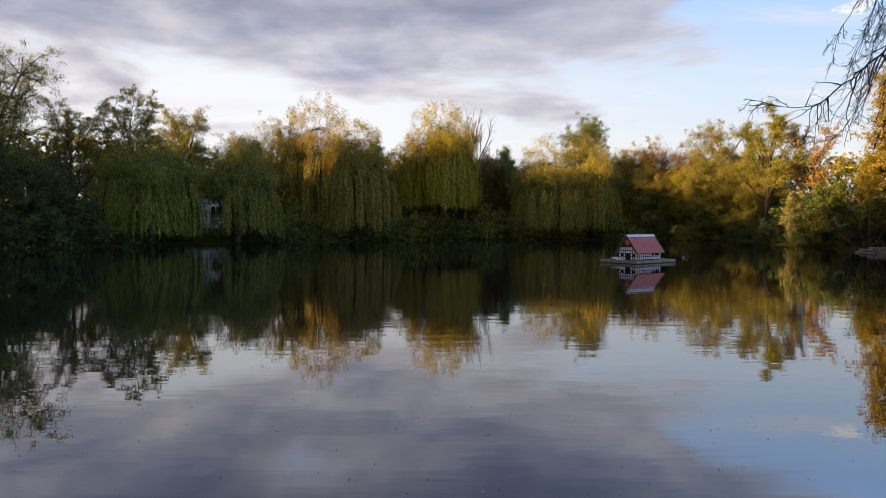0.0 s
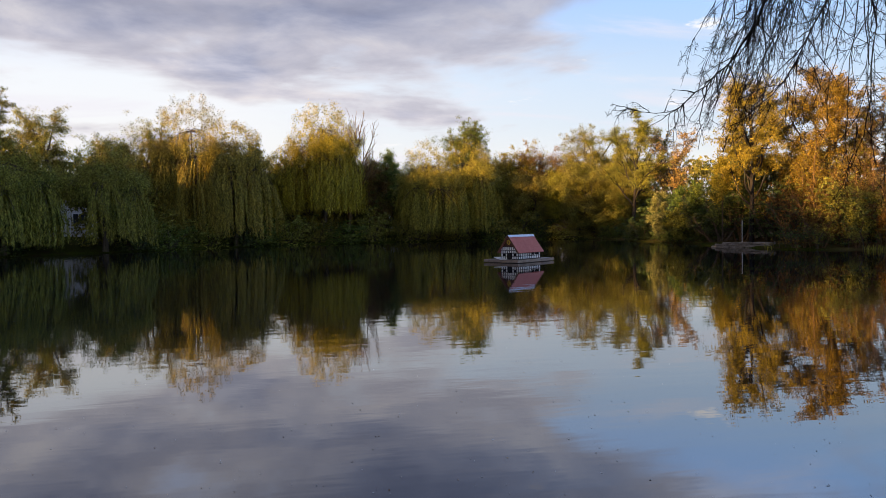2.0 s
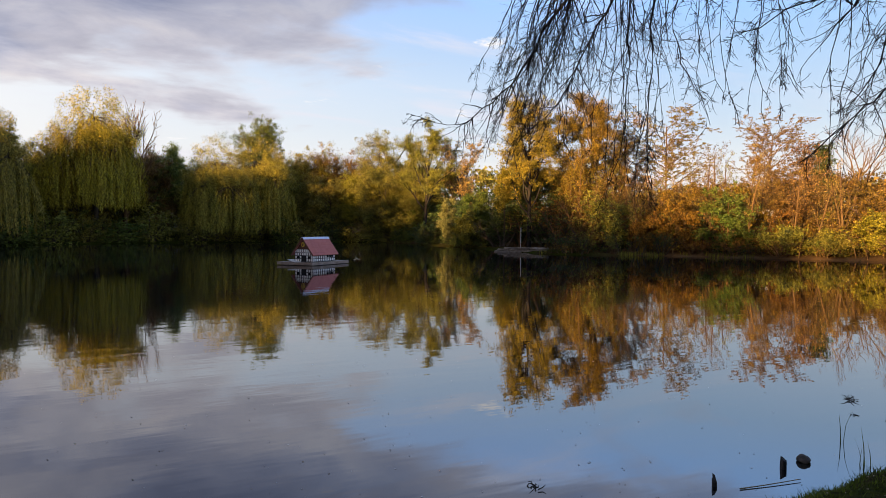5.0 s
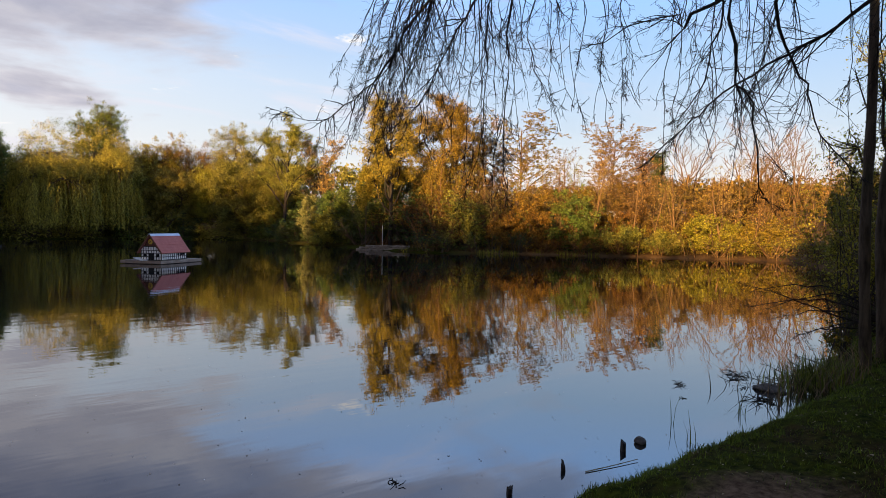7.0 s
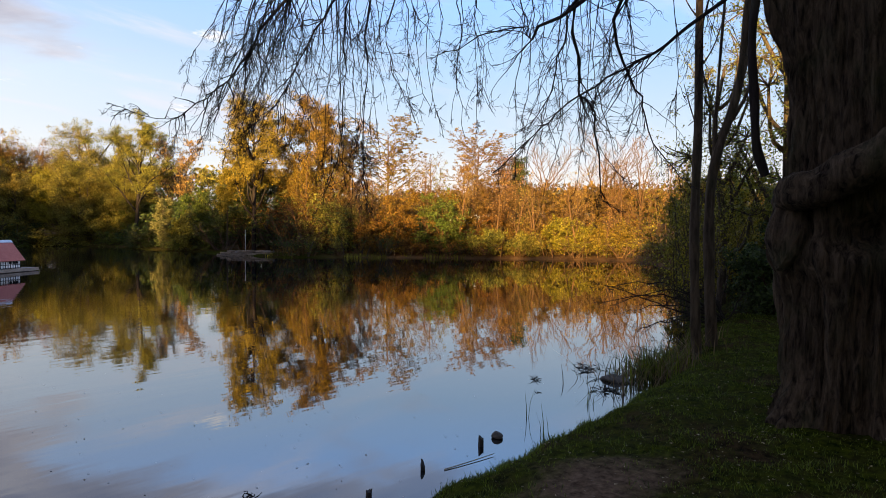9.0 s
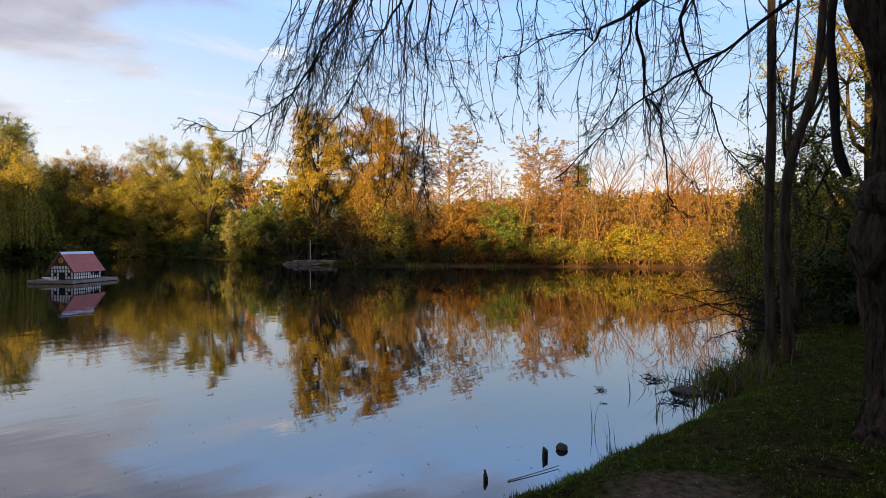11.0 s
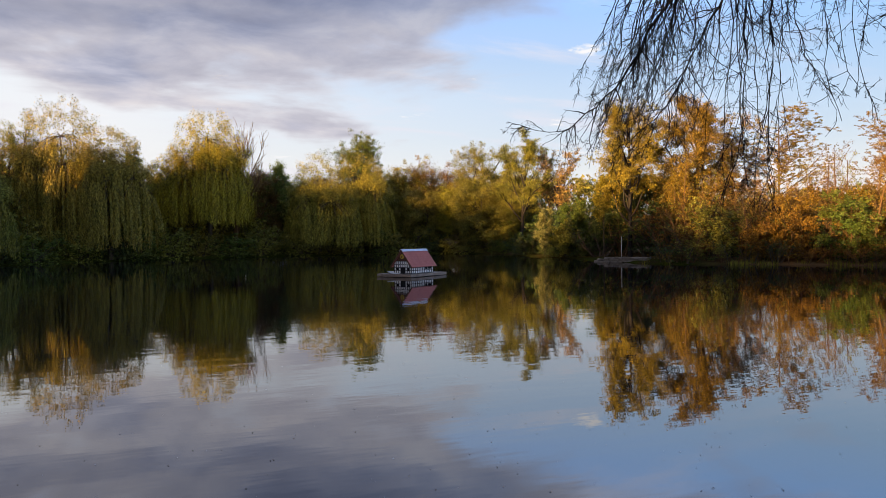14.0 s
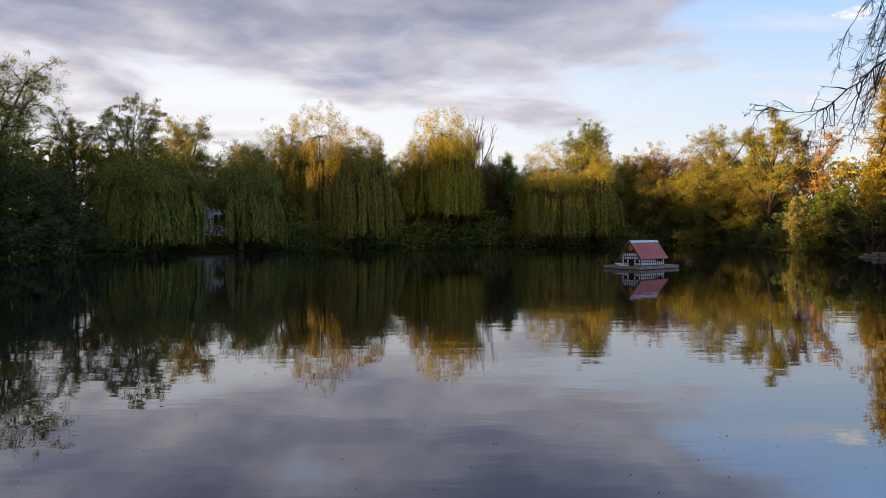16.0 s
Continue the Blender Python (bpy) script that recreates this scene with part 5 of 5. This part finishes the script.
    # main limbs, mostly above the view
    big = [
        (bow([(6.6, 0.9, 5.2), (6.3, 2.8, 6.4), (5.9, 5.2, 6.2), (5.44, 7.05, 4.89), (5.09, 7.31, 4.21), (4.84, 7.47, 3.76), (4.47, 7.70, 3.41), (4.21, 7.85, 3.25), (3.68, 8.11, 3.39)], 30), 0.06, 0.004, 50, 1.1, 0.25),
        (bow([(6.6, 1.0, 4.6), (6.70, 1.75, 4.25), (6.55, 2.25, 3.86), (6.42, 2.59, 3.61), (6.19, 3.10, 3.33), (6.00, 3.44, 3.03), (5.87, 3.66, 2.79), (5.70, 3.92, 2.49)], 26), 0.034, 0.006, 34, 1.0, 0.5),
        (bow([(6.5, 0.9, 4.9), (6.0, 2.2, 4.8), (5.7, 2.9, 4.2), (5.62, 3.1, 3.6), (5.57, 3.19, 3.20), (5.47, 3.35, 2.85)], 20), 0.028, 0.005, 26, 0.9, 0.5),
        (bow([(6.2, 2.3, 4.9), (5.75, 2.95, 4.2), (5.70, 2.95, 3.33), (5.77, 2.82, 2.98), (5.81, 2.75, 2.33), (5.83, 2.69, 2.16)], 18), 0.028, 0.008, 22, 0.8, 0.6),
        (bow([(5.9, 2.2, 4.5), (5.3, 2.7, 3.9), (5.06, 3.07, 3.58), (5.04, 3.11, 3.70), (4.91, 3.29, 3.65), (4.61, 3.70, 3.46)], 16), 0.03, 0.005, 14, 0.7, 0.2),
        (bow([(6.4, 2.4, 4.8), (6.30, 2.88, 4.04), (6.35, 2.76, 3.50), (6.41, 2.62, 3.18), (6.43, 2.57, 2.87), (6.53, 2.32, 2.50), (6.54, 2.28, 2.40)], 18), 0.026, 0.005, 16, 0.7, 0.5),
        (bow([(6.0, 4.2, 6.0), (5.5, 5.5, 5.2), (5.27, 5.90, 4.57), (5.00, 6.13, 3.97), (4.74, 6.33, 3.30), (4.30, 6.63, 2.89)], 20), 0.04, 0.004, 36, 1.2, 0.4),
        (bow([(6.0, 4.6, 5.9), (5.3, 5.2, 5.1), (5.05, 5.42, 4.40), (5.02, 5.44, 3.59), (4.98, 5.48, 2.78), (4.89, 5.56, 2.34)], 20), 0.026, 0.004, 26, 0.9, 0.6),
        (bow([(6.0, 4.6, 5.9), (5.4, 5.1, 5.1), (5.21, 5.27, 4.39), (5.18, 5.29, 3.47), (5.16, 5.31, 2.79), (5.18, 5.29, 2.10)], 20), 0.028, 0.004, 28, 0.9, 0.7),
        (bow([(6.1, 4.4, 5.9), (5.9, 5.3, 5.0), (5.72, 5.46, 4.29), (5.75, 5.43, 3.83), (5.87, 5.30, 3.44), (5.96, 5.20, 3.04)], 18), 0.018, 0.003, 20, 0.7, 0.5),
        (bow([(6.2, 3.4, 5.6), (5.8, 3.9, 4.9), (5.58, 4.08, 4.18), (5.60, 4.05, 3.51), (5.60, 4.06, 2.89)], 16), 0.012, 0.003, 18, 0.7, 0.4),
        (bow([(6.2, 3.6, 5.9), (5.6, 4.6, 5.3), (5.20, 4.5, 4.5), (5.0, 4.4, 3.9)], 14), 0.012, 0.003, 14, 0.7, 0.3),
        (bow([(6.0, 5.3, 6.1), (5.5, 6.6, 5.6), (5.25, 6.75, 4.8), (5.05, 6.85, 4.0), (4.7, 7.05, 3.3)], 20), 0.03, 0.004, 46, 1.0, 0.4),
        (bow([(5.9, 5.6, 6.1), (5.5, 6.9, 5.8), (5.35, 7.1, 5.0), (5.1, 7.25, 4.4), (4.8, 7.45, 4.0)], 20), 0.03, 0.004, 46, 0.8, 0.35),
        (bow([(6.3, 2.6, 6.3), (4.0, 4.6, 6.0), (2.0, 5.9, 5.0), (1.35, 6.1, 4.38)], 16), 0.03, 0.003, 10, 0.5, 0.3),
        (bow([(6.6, 1.3, 4.9), (6.75, 2.6, 4.7), (6.7, 3.0, 4.2), (6.6, 3.1, 3.7), (6.45, 3.2, 3.2)], 16), 0.03, 0.004, 26, 0.9, 0.5),
        (bow([(6.5, 1.6, 4.8), (6.6, 2.0, 4.4), (6.62, 2.1, 3.9), (6.75, 2.15, 3.4), (6.7, 2.1, 2.9)], 14), 0.02, 0.004, 20, 0.8, 0.5),
    ]
    # thin shoots that hang from the high limbs in loose curtains: bearing from, to, how many, lowest and highest end, distance, drift
    for a0, a1, number, low, high, far, drift in ((34.0, 39.5, 25, 2.7, 3.8, 8.6, -4.0), (37.0, 42.0, 7, 2.5, 3.6, 7.8, -2.0), (41.0, 46.5, 7, 2.0, 2.9, 7.4, -0.6),
                                                  (46.5, 49.5, 3, 2.7, 3.3, 7.2, 1.5), (50.5, 55.0, 4, 2.7, 3.4, 7.0, -0.5), (57.5, 66.0, 8, 2.2, 3.2, 6.4, -1.2), (66.0, 71.0, 2, 2.3, 3.0, 6.6, 0.8)):
        for i in range(number):
            a = a0 + (a1 - a0) * (i + rng.uniform(0, 1)) / number
            d = far * rng.uniform(0.92, 1.08)
            end = rng.uniform(low, high)
            pts = []
            for t in (0.0, 0.25, 0.5, 0.75, 1.0):
                b = radians(a + drift * t ** 1.6 + rng.normal() * 0.35)
                pts.append((d * math.sin(b), d * math.cos(b), 5.4 + (end - 5.4) * t))
            pts[0] = (pts[0][0] + 0.3, pts[0][1] - 0.5, pts[0][2] + 0.4)
            big.append((bow(pts, 16), rng.uniform(0.008, 0.017), 0.003, 7, 0.6, 0.45))
    for n_, (line, r0, r1, count, reach, down) in enumerate(big):
        k = len(line)
        wobble = rng.normal(size=(k, 3)) * 0.015
        wobble[0] = 0
        line = line + wobble
        spray = [(line, r1 + (r0 - r1) * np.linspace(1, 0, k) ** 2.0)]
        twig_spray(rng, line[k // 4:], max(r0 * 0.5, 0.009), count, reach, down, spray)
        limb_mesh("limb", spray, BARK_DARK, 3)


def near_stems():
    """Young stems by the reeds, and the leafy growth behind them on the near bank."""
    one = thing("sapling", pose(9.46, 3.10, 0.25), "slim straight young trunk beside the reeds", "tree", "young trunks by the reeds")
    line = bow([(0, 0, -0.05), (-0.02, 0.05, 1.6), (0.0, 0.03, 3.2), (0.0, 0.04, 4.8), (0.05, 0.05, 6.6)], 20)
    rng = np.random.default_rng(31)

    def limb(name, line, r0, r1, parent):
        wave = 1 + 0.07 * np.sin(np.arange(len(line)) * 1.7) + 0.04 * rng.normal(size=len(line))
        v, f = tubes([(line, np.linspace(r0, r1, len(line)) * wave)], 12)
        part_mesh(name, mesh_from(name, v, f, [BARK], True), parent)

    limb("trunk", line, 0.070, 0.046, one)
    for z, dx, dy in ((3.1, 0.3, 0.35), (3.9, -0.25, -0.4), (4.6, 0.2, 0.45)):
        limb("branch", bow([(0, 0.04, z), (dx * 0.5, dy * 0.5, z + 0.25), (dx, dy, z + 0.7)], 8), 0.014, 0.005, one)
    two = thing("sapling", pose(10.10, 3.10, 0.28), "leaning forked young trunk beside the reeds", "tree", "young trunks by the reeds")
    a = bow([(0, 0, -0.05), (-0.02, 0.06, 1.4), (0.0, 0.02, 2.55), (0.09, -0.28, 3.7), (0.12, -0.38, 4.9), (0.1, -0.5, 6.4)], 22)
    b = bow([(0.0, 0.02, 2.5), (0.02, 0.01, 3.2), (0.05, -0.02, 4.0), (0.1, -0.1, 5.5)], 12)
    c = bow([(0.09, -0.28, 3.7), (0.1, -0.45, 4.4), (0.1, -0.62, 5.6)], 10)
    limb("trunk", a, 0.088, 0.04, two)
    limb("branch", b, 0.03, 0.016, two)
    limb("branch", c, 0.045, 0.026, two)
    tree("bush", 12.9, 4.6, 2.6, 1.8, "gold", "arching bush hanging over the pond edge", 61, z=0.1, near=True, kind="thicket", per=6, size=0.05, clump=0.18, thick=0.3, bark=BARK, category="bush")
    tree("bush", 14.5, 4.8, 4.4, 2.2, "gold", "tall thin-leaved bush on the water's edge", 62, z=0.1, near=True, kind="thicket", per=7, size=0.05, clump=0.22, thick=0.3, bark=BARK, category="bush")
    tree("tree", 15.8, 4.75, 6.6, 2.6, "olive", "leafy young tree behind the reeds", 63, z=0.3, kind="broad", per=20, size=0.05, clump=0.2, lobes=12)
    tree("tree", 17.8, 3.9, 8.6, 3.6, "green", "leafy green tree behind the reeds", 64, z=0.3, kind="broad", per=24, size=0.06, clump=0.25, lobes=13)
    tree("tree", 16.5, 1.6, 9.0, 4.6, "green", "dense green tree on the near bank", 65, z=0.3, kind="broad", per=36, size=0.065, clump=0.25)
    for i, (x, y, top, w, leaf) in enumerate([(14.8, 3.2, 2.0, 2.2, "ivy"), (15.8, 2.2, 3.4, 3.0, "green"), (17.4, 5.0, 2.2, 2.0, "gold"), (15.2, 0.4, 3.2, 3.0, "ivy"), (19.5, 6.3, 3.4, 2.6, "gold"),
                                             (19.5, 1.0, 5, 4, "dark"), (22, 6.4, 4.2, 3.6, "gold"), (26, 7.6, 4.2, 4.0, "gold"), (31, 9.0, 4.6, 4.6, "gold"), (36, 11.4, 4.6, 4.6, "gold")]):
        tree("bush", x, y, top, w, leaf, "dense shaded shrub on the near bank" if leaf in ("ivy", "dark") else "leafy shrub along the near bank", 200 + i, z=0.25, kind="bush",
             per=(22 if leaf == "gold" else 54) if x < 21 else 24, size=0.07 if x < 21 else 0.14, clump=0.2, category="bush", group="shrubs on the near bank")


def fallen_branches():
    """Dead branches that reach from the bank low over the water."""
    rng = np.random.default_rng(23)
    root = thing("fallen_branch", pose(12.9, 3.75, 0.2), "tangle of dead branches reaching low over the water", "branch")
    o = np.array([12.9, 3.75, 0.2])
    limbs = []
    for tip, mid, r in (((11.5, 5.85, 1.0), (12.2, 4.7, 0.55), 0.022), ((11.1, 5.5, 0.6), (12.0, 4.5, 0.75), 0.02), ((10.8, 5.0, 0.45), (11.9, 4.3, 0.6), 0.018),
                        ((11.9, 5.6, 0.5), (12.6, 4.6, 0.8), 0.02), ((10.9, 4.6, 0.2), (11.8, 4.1, 0.45), 0.016), ((12.2, 6.0, 0.75), (12.9, 4.9, 0.9), 0.018), ((11.3, 4.9, 0.15), (12.1, 4.3, 0.3), 0.02)):
        limbs.append((tip, mid, r))
    for _ in range(9):
        end = o + np.array([rng.uniform(-1.2, 1.4), rng.uniform(-0.2, 1.3), rng.uniform(-0.1, 0.7)])
        limbs.append((end, (o + end) / 2 + np.array([0, 0, rng.uniform(0.1, 0.5)]), 0.018))
    for tip, mid, r in limbs:
        line = bow([o, mid, tip], 14) + rng.normal(size=(14, 3)) * 0.015
        spray = [(line, np.linspace(r, 0.004, 14))]
        twig_spray(rng, line, 0.012, 13, 0.8, 0.05, spray)
        spray = [(np.column_stack([p[:, :2], np.maximum(p[:, 2], 0.03)]), q) for p, q in spray]
        v, f = tubes([(p - o, q) for p, q in spray], 4)
        part_mesh("limb", mesh_from("limb", v, f, [BARK_DARK], True), root)


def blades(rng, pts, height, width, lean, mat, name, label, category, kind="stuff"):
    """Upright blades, each a bent strip that tapers to a point."""
    n = len(pts)
    az = rng.uniform(0, 6.283, n)
    h = height * rng.uniform(0.5, 1.3, n)
    d = np.stack([np.cos(az), np.sin(az), np.zeros(n)], axis=1)
    s = np.stack([-np.sin(az), np.cos(az), np.zeros(n)], axis=1) * width / 2
    bend = (lean * rng.uniform(0.2, 1.0, n) * h)[:, None]
    mid = pts + d * bend * 0.3 + np.array([0, 0, 1.0]) * (h * 0.55)[:, None]
    tip = pts + d * bend + np.array([0, 0, 1.0]) * h[:, None]
    v = np.stack([pts - s, pts + s, mid + s * 0.7, mid - s * 0.7, tip + s * 0.1, tip - s * 0.1], axis=1).reshape(-1, 3)
    i = np.arange(n)[:, None] * 6
    f = np.concatenate([i + np.array([0, 1, 2, 3]), i + np.array([3, 2, 4, 5])], axis=1).reshape(-1, 4)
    ob = new(name, mesh_from(name, v, f, [mat]))
    return tagged(ob, label, category, kind=kind)


def near_bank():
    rng = np.random.default_rng(8)
    # turf, thinner where feet have worn it
    x, y = rng.uniform(1.8, 14, 430000), rng.uniform(-1.0, 4.6, 430000)
    d = shore_distance(x, y) + 0.12 * rough(x, y, 1.9, 1.0)
    worn = np.exp(-(((x - 3.9) / 0.85) ** 2 + ((y - 1.8) / 0.5) ** 2) ** 1.5)
    patchy = np.clip(0.45 + 0.6 * rough(x, y, 1.4, 5.0) + 0.55 * rough(x, y, 5.3, 1.0), 0, 1)
    keep = (d > 0.02) & (rng.uniform(0, 1, len(x)) < (0.55 + 0.45 * patchy) * (1 - 0.97 * worn)) & (np.hypot(x - 6.75, y - 0.72) > 0.75)
    keep &= rng.uniform(0, 1, len(x)) < np.where(d < 0.4, 1.0, 0.30 + 0.25 * patchy) * (1 - 0.6 * np.exp(-(np.hypot(x - 6.75, y - 0.72) / 1.3) ** 2))
    keep &= rng.uniform(0, 1, len(x)) < np.clip((x - 1.8) / 1.3, 0, 1) * np.clip((y + 1.0) / 1.2, 0, 1)
    x, y = x[keep], y[keep]
    pts = np.stack([x, y, land_height(x, y) - 0.01], axis=1)
    n = len(pts)
    tuft = np.clip(0.6 + 0.6 * rough(x, y, 4.1, 2.0) + 0.5 * rough(x, y, 9.7, 4.0), 0.25, 1.8)
    az, h = rng.uniform(0, 6.283, n), 0.040 * tuft * rng.uniform(0.4, 1.6, n)
    out = np.stack([np.cos(az), np.sin(az), np.zeros(n)], axis=1)
    side = np.stack([-np.sin(az), np.cos(az), np.zeros(n)], axis=1) * 0.004
    tip = pts + out * (h * rng.uniform(0.2, 1.1, n))[:, None] + np.array([0, 0, 1.0]) * h[:, None]
    me = mesh_from("grass", np.stack([pts - side, pts + side, tip], axis=1).reshape(-1, 3), np.arange(3 * n).reshape(n, 3), [LEAF["grass"]])
    tagged(new("grass", me), "short worn grass on the near bank", "grass", kind="stuff")
    # longer tufts along the edge
    x, y = rng.uniform(2.5, 11, 30000), rng.uniform(2.2, 4.4, 30000)
    d = shore_distance(x, y) + 0.12 * rough(x, y, 1.9, 1.0)
    keep = (np.abs(d - 0.16) < 0.12) & (rough(x, y, 2.2, 7.0) + rng.uniform(-0.5, 0.5, len(x)) > 0.05)
    x, y = x[keep], y[keep]
    blades(rng, np.stack([x, y, np.maximum(land_height(x, y), -0.05) - 0.01], axis=1), 0.06, 0.006, 0.9, LEAF["grass"], "edge_grass", "longer grass fringing the water's edge", "grass")
    # reeds round the foot of the young trunks
    x, y = rng.normal(8.95, 0.5, 420), rng.normal(3.38, 0.15, 420)
    blades(rng, np.stack([x, y, np.maximum(land_height(x, y), -0.05)], axis=1), 0.33, 0.018, 0.6, LEAF["grass"], "reeds", "green reeds standing in the shallow edge", "reeds")
    x, y = rng.normal(9.0, 0.7, 450), rng.normal(3.4, 0.22, 450)
    blades(rng, np.stack([x, y, np.maximum(land_height(x, y), -0.05)], axis=1), 0.30, 0.013, 1.4, LEAF["reed"], "dry_reeds", "dry broken reed stalks at the edge", "reeds")
    for x, y, n, h in ((5.39, 3.09, 5, 0.30), (5.81, 3.54, 2, 0.30), (6.7, 3.30, 6, 0.15)):
        px, py = rng.normal(x, 0.018, n), rng.normal(y, 0.018, n)
        blades(rng, np.stack([px, py, np.full(n, -0.03)], axis=1), h, 0.011, 0.25, LEAF["grass"], "reed_tuft", "small tuft of reeds in the water", "reeds")
    # dry reeds along the sunlit far shore
    t = rng.uniform(0, 1, 2600)
    i = 12 + (t * 4.3).astype(int)
    f = rng.uniform(0, 1, len(t))
    p = POND[i] + (POND[(i + 1) % len(POND)] - POND[i]) * f[:, None]
    out = p - np.array([20, 30])
    out /= np.linalg.norm(out, axis=1, keepdims=True)
    p = p + out * rng.uniform(-0.4, 0.8, (len(p), 1))
    keep = rough(p[:, 0], p[:, 1], 0.5, 3.0) > 0.3
    p = p[keep]
    blades(rng, np.column_stack([p, np.full(len(p), 0.0)]), 0.3, 0.025, 0.5, LEAF["gold"], "far_reeds", "dry golden reeds along the sunlit far shore", "reeds")


def small_things():
    rng = random.Random(4)

    def stake(x, y, h, r, tilt, label):
        root = thing("wooden_stake", pose(x, y, 0, tilt, tilt * 0.5, rng.uniform(0, 360)), label, "stake", "old stakes in the shallow water")
        bm = bmesh.new()
        bmesh.ops.create_cone(bm, cap_ends=True, segments=9, radius1=r, radius2=r * 0.6, depth=h + 0.4)
        for v in bm.verts:
            v.co += Vector((rng.uniform(-0.008, 0.008), rng.uniform(-0.008, 0.008), rng.uniform(-0.01, 0.01)))
            if v.co.z > 0:              # broken off at a slant
                v.co.z += v.co.x * h * 0.45 / r
        part("shaft", bm, WET_WOOD, root, "", pose(0, 0, (h - 0.4) / 2))

    stake(4.73, 3.33, 0.066, 0.034, 4, "broken black wooden stake standing in the water")
    stake(3.96, 3.34, 0.056, 0.028, -3, "thin black wooden stake standing in the water")
    stake(3.30, 3.26, 0.050, 0.03, 2, "short black wooden stake near the bank")
    for x, y, sx, sy, sz, seed, label in ((5.03, 3.37, 0.062, 0.052, 0.036, 1, "small grey stone in the shallow water"), (7.95, 3.60, 0.18, 0.13, 0.055, 2, "flat pale stone at the reeds"),
                                          (9.3, 3.75, 0.10, 0.08, 0.05, 5, "grey stone among the reeds"),
                                          (9.1, 3.4, 0.12, 0.10, 0.09, 7, "stone half sunk in the bank")):
        tagged(new("stone", boulder(seed, sx, sy, sz, STONE)), label, "stone", "stones at the water's edge").matrix_basis = pose(x, y, 0.02, 0, 0, seed * 50)
    # dead plants and a twig heap on the water
    r2 = np.random.default_rng(12)
    for x, y, n, s, label in ((7.31, 4.38, 14, 0.07, "small clump of dead stalks on the water"), (8.33, 4.21, 30, 0.15, "heap of dark dead twigs on the water"), (7.4, 3.45, 34, 0.13, "brown dead weed at the edge"), (6.76, 4.01, 7, 0.035, "small dark bit of weed on the water"),
                              (2.75, 3.9, 8, 0.06, "floating bit of bark and leaves")):
        lines = []
        for _ in range(n):
            a = r2.normal(size=3) * s * np.array([0.5, 0.5, 0.1])
            d = r2.normal(size=3) * np.array([1, 1, 0.45])
            d = d / np.linalg.norm(d) * s * r2.uniform(0.5, 1.4)
            a[2] = abs(a[2])
            m = a + d * 0.5 + r2.normal(size=3) * s * 0.12
            e = a + d
            e[2], m[2] = abs(e[2]), abs(m[2])
            lines.append((np.array([a, m, e]), np.array([0.005, 0.004, 0.002])))
        v, f = tubes(lines, 4)
        tagged(new("dead_weed", mesh_from("dead_weed", v, f, [BARK_DARK], True)), label, "dead plant", kind="stuff").matrix_basis = pose(x, y, 0.0)
    line = bow([(4.07, 3.20, 0.006), (4.34, 3.15, 0.010), (4.62, 3.11, 0.014)], 8)
    v, f = tubes([(line, np.linspace(0.005, 0.003, 8))], 6)
    tagged(new("fallen_stick", mesh_from("fallen_stick", v, f, [LEAF["straw"]], True)), "pale stick lying at the water's edge", "stick")
    # bits of leaf and petal afloat
    n = 1700
    az, dist = r2.uniform(-0.62, 1.25, n), 3.6 + 45 * r2.uniform(0, 1, n) ** 2.2
    c = np.stack([dist * np.sin(az), dist * np.cos(az), np.full(n, 0.004)], axis=1)
    c = c[shore_distance(c[:, 0], c[:, 1]) < -0.2]
    a = r2.uniform(0, 6.283, len(c))
    s = r2.uniform(0.003, 0.011, (len(c), 1)) * (1 + np.hypot(c[:, :1], c[:, 1:2]) * 0.02)
    u = np.stack([np.cos(a), np.sin(a), r2.uniform(-0.1, 0.3, len(c))], axis=1) * s
    w = np.stack([-np.sin(a), np.cos(a), np.full(len(c), 0.05)], axis=1) * s * 0.6
    v = np.stack([c - u, c + w, c + u, c - w], axis=1).reshape(-1, 3)
    f = np.arange(4 * len(c)).reshape(-1, 4)
    me = mesh_from("floating_bits", v, f, [BLOSSOM, LEAF["reed"], LEAF["dark"]], index=r2.choice(3, len(f), p=[0.6, 0.25, 0.15]))
    tagged(new("floating_bits", me), "petals and bits of leaf drifting on the water", "debris", kind="stuff")
    # fallen leaves on the bank
    n = 1100
    x, y = r2.uniform(2.5, 10, n), r2.uniform(-0.5, 2.75, n)
    c = np.stack([x, y, land_height(x, y) + 0.012], axis=1)
    v, f = leaves(r2, c, 0.021, 0.010, np.column_stack([r2.normal(size=(n, 2)), np.zeros(n)]), 0.1)
    tagged(new("fallen_leaves", mesh_from("fallen_leaves", v, f, [LEAF["straw"]])), "dry leaves scattered on the bank", "leaves", kind="stuff")


duck_house()
landing()
far_houses()
old_tree()
near_stems()
fallen_branches()
near_bank()
small_things()
